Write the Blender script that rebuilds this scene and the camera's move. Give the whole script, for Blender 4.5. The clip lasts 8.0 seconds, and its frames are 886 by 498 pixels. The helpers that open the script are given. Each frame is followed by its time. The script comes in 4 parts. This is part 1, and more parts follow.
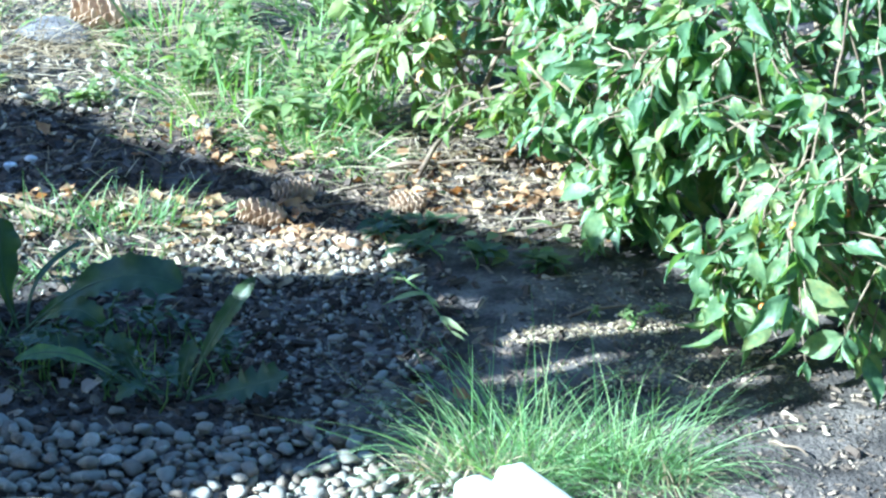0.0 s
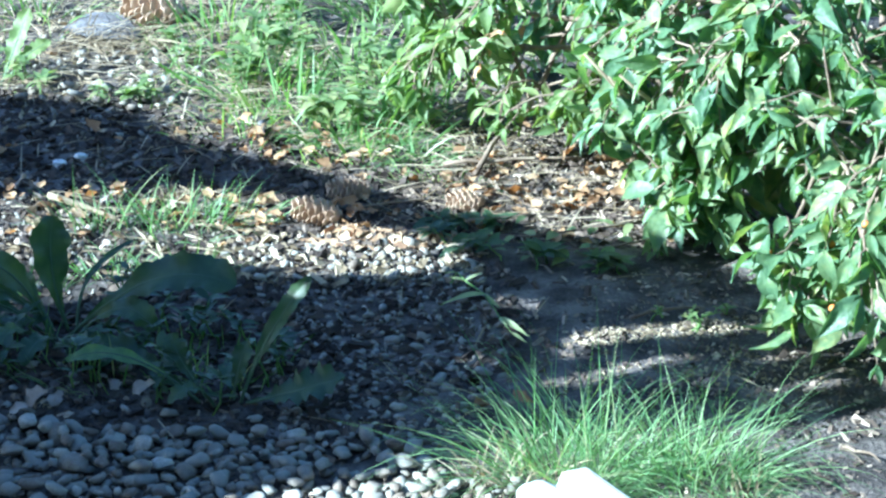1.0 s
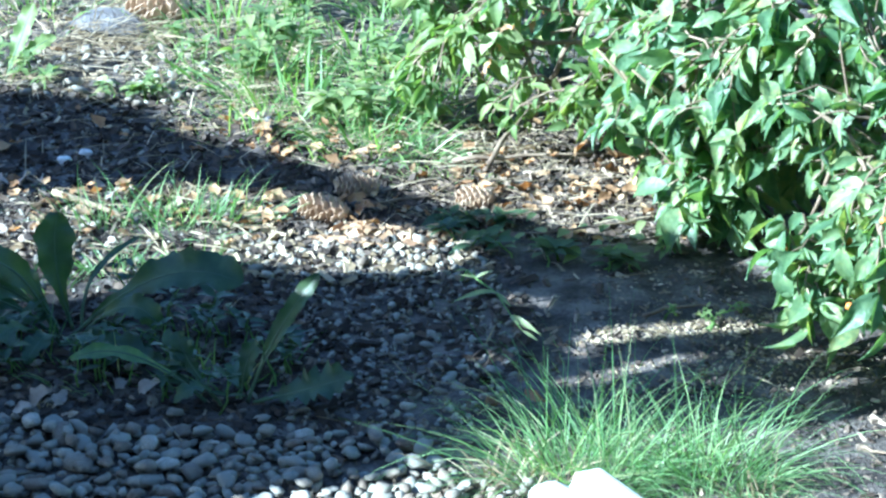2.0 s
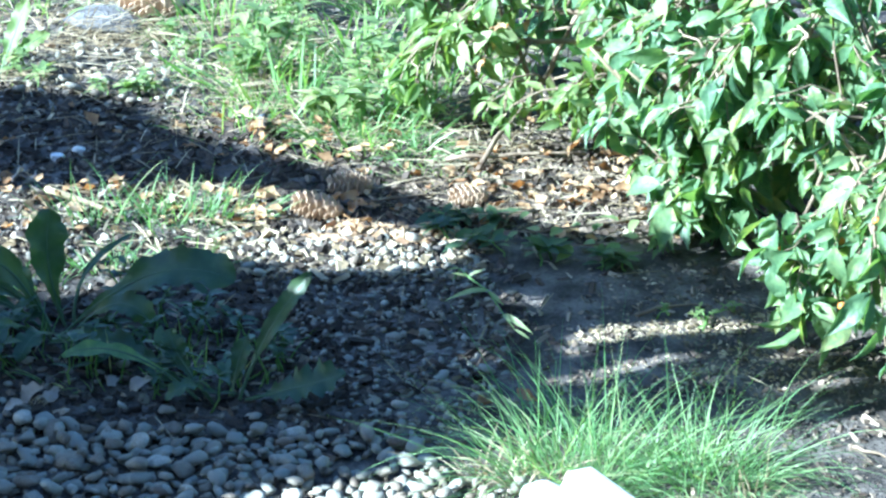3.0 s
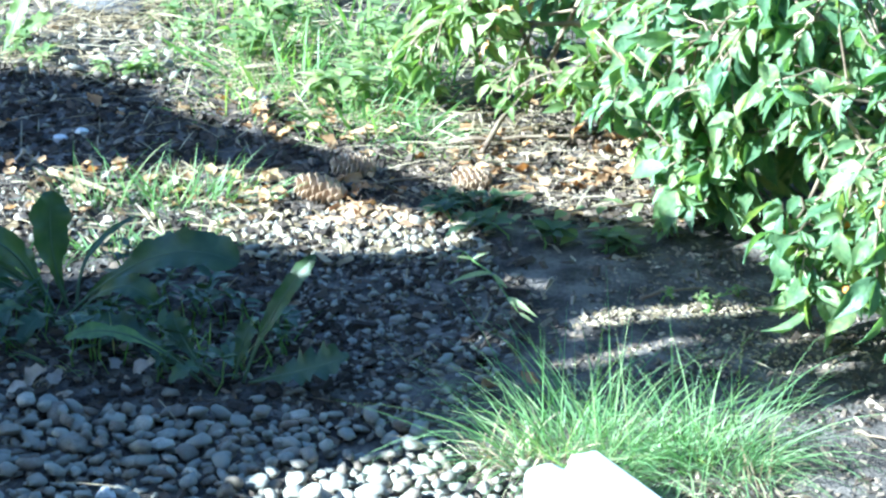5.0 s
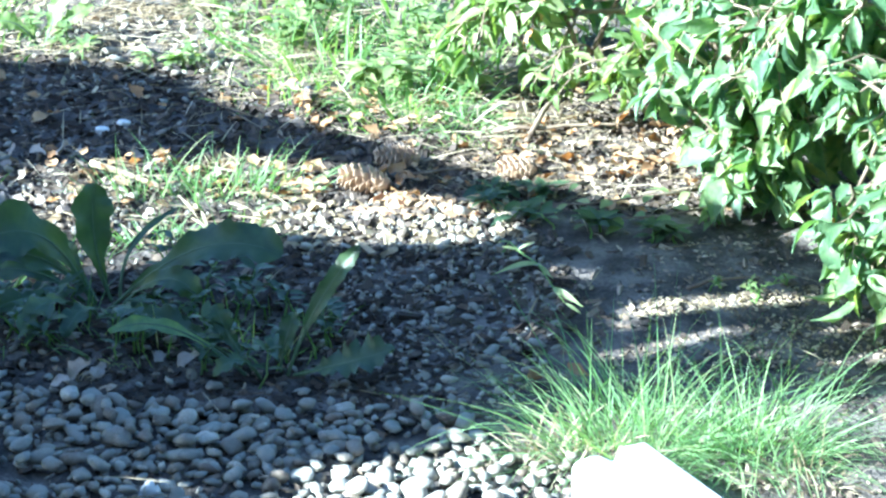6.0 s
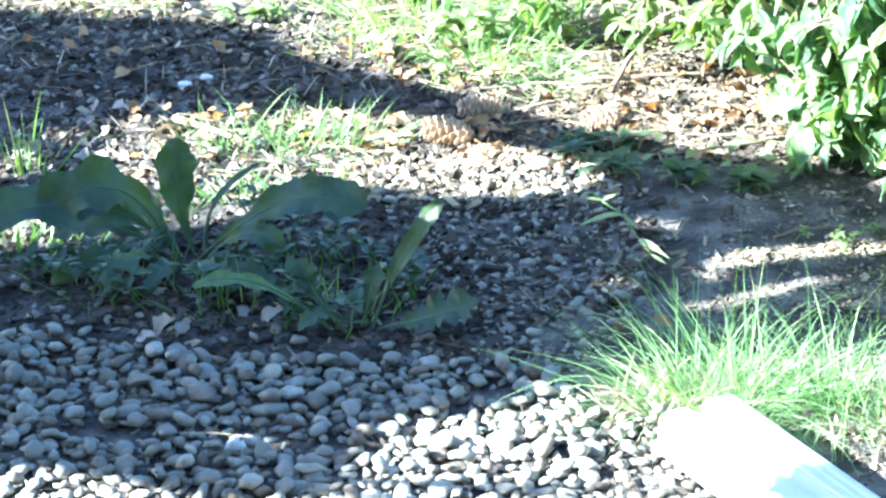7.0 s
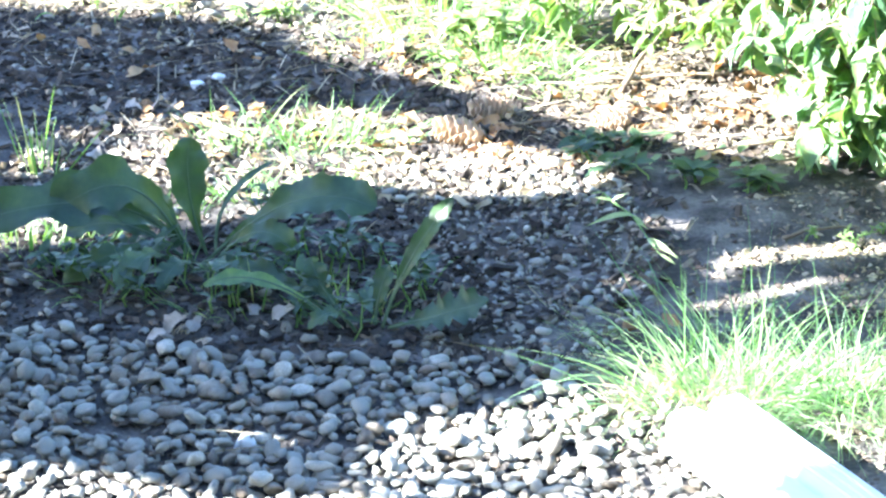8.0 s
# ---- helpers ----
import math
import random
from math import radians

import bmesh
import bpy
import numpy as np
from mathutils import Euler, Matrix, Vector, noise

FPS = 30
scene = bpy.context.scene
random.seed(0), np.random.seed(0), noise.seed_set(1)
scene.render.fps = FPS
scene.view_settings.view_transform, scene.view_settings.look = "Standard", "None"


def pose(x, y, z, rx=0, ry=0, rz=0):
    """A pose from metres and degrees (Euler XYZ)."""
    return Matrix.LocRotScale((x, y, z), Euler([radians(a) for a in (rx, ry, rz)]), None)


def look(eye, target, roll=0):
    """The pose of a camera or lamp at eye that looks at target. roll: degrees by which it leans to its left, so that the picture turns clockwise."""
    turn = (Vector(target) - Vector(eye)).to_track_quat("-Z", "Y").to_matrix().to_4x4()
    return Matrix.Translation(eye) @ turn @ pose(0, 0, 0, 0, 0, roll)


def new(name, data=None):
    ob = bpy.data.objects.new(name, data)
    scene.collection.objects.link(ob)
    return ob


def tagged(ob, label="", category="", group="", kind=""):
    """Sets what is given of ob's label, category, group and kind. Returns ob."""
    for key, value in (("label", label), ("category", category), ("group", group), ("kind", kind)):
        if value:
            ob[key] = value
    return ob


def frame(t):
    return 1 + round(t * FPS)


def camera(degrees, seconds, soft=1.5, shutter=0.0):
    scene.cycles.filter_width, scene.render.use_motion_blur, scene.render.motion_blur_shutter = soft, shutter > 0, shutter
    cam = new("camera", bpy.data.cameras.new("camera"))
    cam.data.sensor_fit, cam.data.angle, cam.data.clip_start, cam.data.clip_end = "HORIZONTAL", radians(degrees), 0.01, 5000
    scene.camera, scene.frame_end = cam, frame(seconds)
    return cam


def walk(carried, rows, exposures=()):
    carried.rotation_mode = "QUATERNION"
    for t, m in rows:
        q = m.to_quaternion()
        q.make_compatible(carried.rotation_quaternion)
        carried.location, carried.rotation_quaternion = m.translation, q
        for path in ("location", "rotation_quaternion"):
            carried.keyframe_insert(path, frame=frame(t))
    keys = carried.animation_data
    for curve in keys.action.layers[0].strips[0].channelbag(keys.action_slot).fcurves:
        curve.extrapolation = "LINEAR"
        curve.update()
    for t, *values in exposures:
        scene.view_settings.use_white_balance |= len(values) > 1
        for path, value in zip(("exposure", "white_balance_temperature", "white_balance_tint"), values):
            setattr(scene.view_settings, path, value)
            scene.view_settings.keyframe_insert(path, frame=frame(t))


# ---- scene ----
cam = camera(20.0, 8.0, soft=2.5)
PATH = [
    (0, (0.023, -0.122, 1.457), (0.057, 1.726, 0.692), 0.7),
    (0.5, (0.014, -0.086, 1.441), (0.047, 1.761, 0.676), 0.8),
    (1, (0.003, -0.044, 1.417), (0.002, 1.805, 0.655), 0.4),
    (1.5, (-0.003, -0.004, 1.397), (-0.01, 1.845, 0.635), 0.3),
    (3, (0.001, 0.004, 1.393), (-0.001, 1.852, 0.63), 0.6),
    (3.5, (0.004, 0.004, 1.394), (0.001, 1.853, 0.63), 0.7),
    (4, (0.002, 0.008, 1.395), (0.001, 1.856, 0.629), 0.8),
    (4.5, (-0.001, 0.002, 1.395), (0.002, 1.846, 0.622), 0.8),
    (6, (-0.009, 0.038, 1.382), (-0.044, 1.878, 0.597), -0.0),
    (6.5, (-0.004, 0.04, 1.382), (-0.067, 1.869, 0.574), -0.8),
    (7, (-0.006, 0.055, 1.375), (-0.11, 1.877, 0.556), -1.4),
    (7.5, (-0.005, 0.068, 1.371), (-0.122, 1.889, 0.553), -1.4),
    (8, (0.0, 0.04, 1.383), (-0.115, 1.861, 0.563), -1.4),
]
EXPOSURE = [(0.0, 2.28, 4700, 3), (0.7, 2.12, 4650, 3), (1.5, 2.14, 4600, 3), (3.0, 2.43, 4670, 2), (4.5, 2.51, 4770, 1), (6.0, 2.85, 4890, 3), (6.5, 3.06, 5000, 3), (7.0, 3.40, 5110, 6), (7.5, 3.76, 5340, 10), (8.0, 3.80, 5400, 12)]
walk(cam, [(t, look(eye, target, roll)) for t, eye, target, roll in PATH], EXPOSURE)

# ---------- world and sun ----------
SUN_WAY = Vector((0.92, 0.39, -0.60)).normalized()      # the way the sunlight travels
world = bpy.data.worlds.new("sky")
scene.world = world
world.use_nodes = True
wn = world.node_tree.nodes
sky = wn.new("ShaderNodeTexSky")
sky.sky_type, sky.sun_disc, sky.ozone_density = "NISHITA", False, 3.0
sky.sun_elevation = math.asin(-SUN_WAY.z)
sky.sun_rotation = math.atan2(-SUN_WAY.x, -SUN_WAY.y)
world.node_tree.links.new(sky.outputs[0], wn["Background"].inputs[0])
wn["Background"].inputs[1].default_value = 0.063
sun = new("sun", bpy.data.lights.new("sun", "SUN"))
sun.data.energy, sun.data.angle, sun.data.color = 5.0, radians(0.47), (1.0, 0.93, 0.80)
sun.matrix_world = look((0, 0, 8), Vector((0, 0, 8)) + SUN_WAY)


# ---------- materials ----------
def mat(name, stops, rough=0.7, scale=40.0, detail=6.0, island=0.5, bump=0.2, bump_scale=300.0, spec=0.4, translucent=0.0,
        fine=0.35, source="island", metallic=0.0, trans_tint=(0.9, 1.0, 0.35), bump_dist=0.002):
    """A surface whose colour runs over stops by each piece's chance, a coarse noise and a fine one."""
    m = bpy.data.materials.new(name)
    m.use_nodes = True
    n, l = m.node_tree.nodes, m.node_tree.links
    b = n["Principled BSDF"]
    place = n.new("ShaderNodeNewGeometry")
    where = place.outputs["Position"]
    chance = place.outputs["Random Per Island"]
    if source == "object":
        chance = n.new("ShaderNodeObjectInfo").outputs["Random"]
    coarse, small = n.new("ShaderNodeTexNoise"), n.new("ShaderNodeTexNoise")
    coarse.inputs["Scale"].default_value, coarse.inputs["Detail"].default_value = scale, detail
    small.inputs["Scale"].default_value, small.inputs["Detail"].default_value = bump_scale, 4
    for t in (coarse, small):
        l.new(where, t.inputs["Vector"])
    # colour place = island * chance + (1 - island) * coarse, nudged by fine grain
    a = n.new("ShaderNodeMath"); a.operation = "MULTIPLY"; a.inputs[1].default_value = island
    l.new(chance, a.inputs[0])
    stretch = n.new("ShaderNodeMapRange")
    stretch.inputs[1].default_value, stretch.inputs[2].default_value = 0.3, 0.7
    l.new(coarse.outputs[0], stretch.inputs[0])
    c = n.new("ShaderNodeMath"); c.operation = "MULTIPLY_ADD"; c.inputs[1].default_value = 1 - island
    l.new(stretch.outputs[0], c.inputs[0]); l.new(a.outputs[0], c.inputs[2])
    g = n.new("ShaderNodeMath"); g.operation = "SUBTRACT"; g.inputs[1].default_value = 0.5
    l.new(small.outputs[0], g.inputs[0])
    d = n.new("ShaderNodeMath"); d.operation = "MULTIPLY_ADD"; d.inputs[1].default_value = fine
    l.new(g.outputs[0], d.inputs[0]); l.new(c.outputs[0], d.inputs[2])
    ramp = n.new("ShaderNodeValToRGB")
    e = ramp.color_ramp.elements
    while len(e) < len(stops):
        e.new(0.5)
    for k, s in enumerate(stops):
        e[k].position, e[k].color = s[0], (*s[1], 1)
    l.new(d.outputs[0], ramp.inputs[0])
    l.new(ramp.outputs[0], b.inputs["Base Color"])
    b.inputs["Roughness"].default_value, b.inputs["Specular IOR Level"].default_value = rough, spec
    b.inputs["Metallic"].default_value = metallic
    bp = n.new("ShaderNodeBump")
    bp.inputs["Strength"].default_value, bp.inputs["Distance"].default_value = bump, bump_dist
    l.new(small.outputs[0], bp.inputs["Height"])
    l.new(bp.outputs[0], b.inputs["Normal"])
    if translucent:
        tr, mix = n.new("ShaderNodeBsdfTranslucent"), n.new("ShaderNodeMixShader")
        tint = n.new("ShaderNodeMix"); tint.data_type, tint.blend_type = "RGBA", "MULTIPLY"
        tint.inputs[0].default_value = 1.0
        tint.inputs[7].default_value = (*[2.2 * v for v in trans_tint], 1)
        l.new(ramp.outputs[0], tint.inputs[6])
        l.new(tint.outputs[2], tr.inputs[0])
        mix.inputs[0].default_value = translucent
        l.new(b.outputs[0], mix.inputs[1]); l.new(tr.outputs[0], mix.inputs[2])
        l.new(mix.outputs[0], n["Material Output"].inputs[0])
    return m


M_SOIL = mat("soil", [(0.1, (0.042, 0.038, 0.034)), (0.5, (0.092, 0.083, 0.073)), (0.9, (0.19, 0.17, 0.148))], 0.95, 14, 8, 0.0, 0.9, 160, 0.2, bump_dist=0.006, fine=0.9)
M_PEBBLE = mat("river_pebble", [(0.0, (0.13, 0.098, 0.07)), (0.16, (0.21, 0.175, 0.13)), (0.42, (0.29, 0.272, 0.22)), (0.62, (0.25, 0.255, 0.222)), (0.85, (0.38, 0.358, 0.288)), (1.0, (0.54, 0.515, 0.44))], 0.75, 45, 5, 0.72, 0.35, 420, 0.35, source="object", fine=0.45)
M_PEBBLES = mat("river_pebbles", [(0.0, (0.11, 0.083, 0.058)), (0.2, (0.18, 0.152, 0.112)), (0.42, (0.27, 0.252, 0.202)), (0.62, (0.235, 0.238, 0.206)), (0.85, (0.37, 0.348, 0.278)), (1.0, (0.54, 0.515, 0.44))], 0.75, 45, 5, 0.72, 0.35, 420, 0.35, fine=0.45)
M_LEAF = mat("shrub_leaf", [(0.0, (0.048, 0.098, 0.05)), (0.35, (0.105, 0.185, 0.09)), (0.65, (0.17, 0.25, 0.115)), (0.88, (0.27, 0.315, 0.125)), (1.0, (0.38, 0.35, 0.14))], 0.42, 70, 4, 0.62, 0.8, 170, 0.5, 0.32)
M_LEAF_ONE = mat("shrub_leaf_near", [(0.0, (0.048, 0.098, 0.05)), (0.35, (0.105, 0.185, 0.09)), (0.65, (0.17, 0.25, 0.115)), (0.88, (0.27, 0.315, 0.125)), (1.0, (0.38, 0.35, 0.14))], 0.42, 70, 4, 0.62, 0.8, 170, 0.5, 0.32, source="object")
M_YOUNG = mat("young_leaf", [(0.0, (0.075, 0.13, 0.048)), (0.5, (0.155, 0.23, 0.078)), (1.0, (0.29, 0.325, 0.13))], 0.5, 40, 4, 0.7, 0.5, 170, 0.45, 0.38)
# Litter colour kept near black to deepen shade and gaps between pieces.
M_SHADE_LITTER = mat("shade_litter", [(0.0, (0.022, 0.018, 0.015)), (0.5, (0.055, 0.045, 0.036)), (0.85, (0.105, 0.085, 0.066)), (1.0, (0.23, 0.19, 0.145))], 0.92, 50, 5, 0.8, 0.4, 300, 0.2)
M_GRASS = mat("grass_blade", [(0.0, (0.095, 0.18, 0.065)), (0.5, (0.16, 0.27, 0.085)), (0.78, (0.25, 0.33, 0.13)), (0.9, (0.45, 0.41, 0.26)), (1.0, (0.55, 0.47, 0.32))], 0.5, 12, 3, 0.85, 0.05, 200, 0.4, 0.35)
M_TUFT = mat("fine_grass", [(0.0, (0.10, 0.20, 0.08)), (0.5, (0.175, 0.305, 0.125)), (0.85, (0.28, 0.39, 0.18)), (1.0, (0.47, 0.455, 0.28))], 0.45, 12, 3, 0.85, 0.05, 200, 0.5, 0.3)
M_WEED = mat("weed_leaf", [(0.0, (0.10, 0.155, 0.065)), (0.5, (0.185, 0.26, 0.105)), (1.0, (0.36, 0.37, 0.19))], 0.5, 25, 3, 0.8, 0.1, 300, 0.4, 0.35, source="object")
M_DOCK = mat("rosette_leaf", [(0.1, (0.034, 0.062, 0.030)), (0.5, (0.058, 0.098, 0.045)), (0.9, (0.10, 0.14, 0.055))], 0.38, 18, 4, 0.4, 0.2, 130, 0.5, 0.25, source="object", bump_dist=0.004)
M_PALE = mat("pale_leaf", [(0.1, (0.22, 0.29, 0.13)), (0.9, (0.36, 0.42, 0.21))], 0.5, 40, 3, 0.5, 0.1, 200, 0.4, 0.3)
M_RIB = mat("leaf_rib", [(0.2, (0.07, 0.12, 0.06)), (0.8, (0.12, 0.18, 0.09))], 0.5, 30, 3, 0.3, 0.1)
M_STRAW = mat("dry_stalk", [(0.0, (0.14, 0.105, 0.06)), (0.5, (0.31, 0.255, 0.155)), (1.0, (0.56, 0.50, 0.35))], 0.8, 20, 3, 0.9, 0.1, 300, 0.25, 0.15, trans_tint=(0.8, 0.7, 0.4))
M_DRYLEAF = mat("dry_leaf", [(0.0, (0.20, 0.125, 0.07)), (0.45, (0.38, 0.27, 0.155)), (0.8, (0.52, 0.41, 0.26)), (1.0, (0.64, 0.55, 0.40))], 0.75, 40, 4, 0.8, 0.3, 250, 0.3, 0.2, trans_tint=(0.9, 0.6, 0.25))
M_DRYLEAF_ONE = mat("dry_leaf_single", [(0.0, (0.20, 0.115, 0.055)), (0.45, (0.37, 0.245, 0.125)), (0.8, (0.50, 0.37, 0.21)), (1.0, (0.62, 0.53, 0.38))], 0.75, 40, 4, 0.6, 0.3, 250, 0.3, 0.2, source="object", trans_tint=(0.9, 0.6, 0.25))
M_DRYPALE = mat("bleached_leaf", [(0.0, (0.20, 0.165, 0.13)), (0.5, (0.34, 0.30, 0.255)), (1.0, (0.52, 0.48, 0.42))], 0.8, 40, 4, 0.6, 0.3, 250, 0.3, 0.15, source="object", trans_tint=(0.8, 0.7, 0.5))
M_CHIP = mat("bark_litter", [(0.0, (0.055, 0.042, 0.033)), (0.5, (0.15, 0.12, 0.09)), (0.82, (0.30, 0.245, 0.18)), (1.0, (0.52, 0.45, 0.34))], 0.9, 60, 4, 0.85, 0.4, 300, 0.2)
M_BARK = mat("twig_bark", [(0.1, (0.12, 0.088, 0.062)), (0.5, (0.225, 0.175, 0.12)), (0.9, (0.36, 0.30, 0.21))], 0.85, 30, 5, 0.3, 0.5, 220, 0.25)
M_CONE = mat("cone_scale", [(0.0, (0.24, 0.165, 0.10)), (0.5, (0.44, 0.33, 0.22)), (1.0, (0.66, 0.54, 0.41))], 0.7, 60, 4, 0.6, 0.3, 300, 0.3)
M_CONE_ONE = mat("cone_scale_single", [(0.0, (0.24, 0.165, 0.10)), (0.5, (0.44, 0.33, 0.22)), (1.0, (0.66, 0.54, 0.41))], 0.7, 60, 4, 0.6, 0.3, 300, 0.3, source="object")
M_STONE = mat("grey_stone", [(0.1, (0.08, 0.08, 0.085)), (0.5, (0.16, 0.16, 0.16)), (0.9, (0.28, 0.275, 0.265))], 0.9, 25, 6, 0.1, 0.9, 120, 0.25, bump_dist=0.006, fine=0.8)
M_DARKSTONE = mat("slate_stone", [(0.1, (0.04, 0.045, 0.05)), (0.9, (0.11, 0.12, 0.13))], 0.45, 40, 4, 0.1, 0.3, 250, 0.5)
M_WHITE = mat("white_paint", [(0.1, (0.76, 0.76, 0.75)), (0.6, (0.82, 0.82, 0.81)), (0.9, (0.85, 0.85, 0.84))], 0.42, 9, 6, 0.0, 0.06, 90, 0.45, fine=0.3)
M_BERRY = mat("berry", [(0.1, (0.5, 0.12, 0.03)), (0.9, (0.65, 0.25, 0.06))], 0.35, 60, 2, 0.5, 0.05)
M_WALL = mat("stucco", [(0.1, (0.42, 0.40, 0.36)), (0.9, (0.52, 0.50, 0.46))], 0.9, 6, 6, 0.0, 0.5, 180, 0.2)


# ---------- mesh helpers ----------
class Soup:
    """Gathers many small pieces into one mesh."""

    def __init__(self):
        self.v, self.f, self.k = [], [], 0

    def add(self, verts, faces):
        self.v.append(np.asarray(verts, float))
        self.f += [tuple(i + self.k for i in q) for q in faces]
        self.k += len(verts)

    def mesh(self, name, smooth=True):
        me = bpy.data.meshes.new(name)
        me.from_pydata(np.concatenate(self.v).tolist(), [], self.f)
        if smooth:
            me.shade_smooth()
        return me


def link(name, me, material, parent=None, label="", m=None):
    if not me.materials:
        me.materials.append(material)
    ob = new(name, me)
    if parent:
        ob.parent = parent
    if m is not None:
        ob.matrix_basis = m
    return tagged(ob, label)


def base(name, label, category, at=(0, 0, 0), group="", kind=""):
    ob = new(name)
    ob.location = at
    ob.empty_display_size = 0.05
    return tagged(ob, label, category, group, kind)


def unit(v):
    v = np.asarray(v, float)
    return v / (np.linalg.norm(v) + 1e-9)


rng = np.random.default_rng(7)


def height(x, y):
    """The ground's gentle rise and fall."""
    if abs(x) > 6 or abs(y - 3) > 6:
        return 0.0
    n = noise.noise(Vector((x * 1.7, y * 1.7, 0))) * 0.012 + noise.noise(Vector((x * 6, y * 6, 3))) * 0.005
    return n * min(1, max(0, 6 - abs(x)), max(0, 6 - abs(y - 3)))


def blade(root, way, length, width, droop, side, steps=5, fold=0.0, start=0.5):
    """A tapering strip that bends under its weight."""
    way, side = unit(way), unit(side)
    p, vs, fs = np.array(root, float), [], []
    for k in range(steps + 1):
        u = k / steps
        w = width * (start + (1 - start) * min(1, u * 3)) * (1 - u ** 2.2) / 2
        mid = p + np.array((0, 0, -fold * w))
        vs += [p - side * w, mid, p + side * w] if fold else [p - side * w, p + side * w]
        way = unit(way + np.array((0, 0, -droop * (0.3 + u))) / steps)
        p = p + way * length / steps
    c = 3 if fold else 2
    for k in range(steps):
        for j in range(c - 1):
            a = k * c + j
            fs.append((a, a + 1, a + c + 1, a + c))
    return vs, fs


def leaf_shape(length, width, fold, curl, steps=5, belly=0.4, wavy=0.0):
    """An oval pointed leaf along +y, folded at its rib, curling down to its tip."""
    vs, fs = [], []
    for k in range(steps + 1):
        u = k / steps
        w = width / 2 * (math.sin(math.pi * u ** (0.72 + belly * 0.3)) ** (0.85 + 0.9 * max(0, u - 0.5)) if 0 < u < 1 else 0.03)
        y, z = length * u, -curl * length * u * u
        ripple = wavy * length * math.sin(5.5 * u + 9 * wavy)
        vs += [(-w, y, z + fold * w + ripple), (0, y, z), (w, y, z + fold * w - ripple)]
    for k in range(steps):
        for j in (0, 1):
            a = 3 * k + j
            fs.append((a, a + 1, a + 4, a + 3))
    return np.array(vs), fs


def turned(verts, at, along, up):
    """Puts a leaf's +y along `along`, its face towards `up`, its root at `at`."""
    y = unit(along)
    x = unit(np.cross(y, up))
    z = np.cross(x, y)
    return np.asarray(at) + verts @ np.stack([x, y, z])


def matrix_of(at, along, up, size=1.0):
    y = unit(along)
    x = unit(np.cross(y, up))
    z = np.cross(x, y)
    m = Matrix.Identity(4)
    for i in range(3):
        m[i][0], m[i][1], m[i][2], m[i][3] = x[i] * size, y[i] * size, z[i] * size, at[i]
    return m


def tube(points, radii, sides=6):
    """A tapering round stem through points."""
    pts = [np.array(p, float) for p in points]
    vs, fs = [], []
    for k, p in enumerate(pts):
        d = unit(pts[min(k + 1, len(pts) - 1)] - pts[max(k - 1, 0)])
        a = unit(np.cross(d, (0.31, 0.22, 0.93) if abs(d[2]) < 0.9 else (1, 0, 0)))
        b = np.cross(d, a)
        for s in range(sides):
            t = 2 * math.pi * s / sides
            vs.append(p + radii[k] * (math.cos(t) * a + math.sin(t) * b))
    for k in range(len(pts) - 1):
        for s in range(sides):
            q = (s + 1) % sides
            fs.append((k * sides + s, k * sides + q, (k + 1) * sides + q, (k + 1) * sides + s))
    fs += [tuple(range(sides))[::-1], tuple((len(pts) - 1) * sides + s for s in range(sides))]
    return vs, fs


def arc(a, b, sag=0.0, steps=5, wild=0.0):
    a, b = np.array(a, float), np.array(b, float)
    out = []
    for k in range(steps + 1):
        u = k / steps
        p = a + (b - a) * u + np.array((0, 0, sag * 4 * u * (1 - u)))
        if 0 < k < steps and wild:
            p = p + rng.normal(0, wild, 3)
        out.append(p)
    return out


def inside(x, y, poly):
    hit, j = False, len(poly) - 1
    for i in range(len(poly)):
        (xa, ya), (xb, yb) = poly[i], poly[j]
        if (ya > y) != (yb > y) and x < (xb - xa) * (y - ya) / (yb - ya) + xa:
            hit = not hit
        j = i
    return hit


def pebble_mesh(name, detail, seed):
    bm = bmesh.new()
    bmesh.ops.create_icosphere(bm, subdivisions=detail, radius=1)
    r = np.random.default_rng(seed)
    sx, sy, sz = r.uniform(0.95, 1.3), r.uniform(0.66, 0.95), r.uniform(0.40, 0.60)
    off = Vector(r.uniform(-9, 9, 3))
    flats = [(Vector(unit(r.normal(0, 1, 3))), r.uniform(0.56, 0.82)) for _ in range(11)]
    for v in bm.verts:
        for side, depth in flats:
            over = v.co.dot(side) - depth
            if over > 0:
                v.co -= side * over * 0.92
        k = 1 + 0.24 * noise.noise(v.co * 1.1 + off) + 0.06 * noise.noise(v.co * 2.8 + off)
        co = v.co * k
        v.co = Vector((co.x * sx, co.y * sy, co.z * sz))
    me = bpy.data.meshes.new(name)
    bm.to_mesh(me)
    bm.free()
    me.shade_smooth()
    return me


# ---------- ground ----------
def grid_axis(lo, hi, a, b, step):
    near = np.arange(a, b + step / 2, step)
    return np.concatenate([[lo, lo / 5, lo / 30], near, [hi / 30, hi / 5, hi]])


xs, ys = grid_axis(-400, 400, -2.0, 2.0, 0.02), grid_axis(-400, 400, 1.6, 6.0, 0.02)
soil = Soup()
pts = [(x, y, height(x, y) + (0.006 * noise.noise(Vector((x * 22, y * 22, 9))) + 0.003 * noise.noise(Vector((x * 60, y * 60, 5))) if abs(x) < 2 and 1.6 < y < 6 else 0)) for y in ys for x in xs]
nx = len(xs)
soil.add(pts, [(j * nx + i, j * nx + i + 1, (j + 1) * nx + i + 1, (j + 1) * nx + i) for j in range(len(ys) - 1) for i in range(nx - 1)])
ground = link("ground", soil.mesh("ground"), M_SOIL)
tagged(ground, "dark bare garden soil with fine litter", "ground", kind="structure")

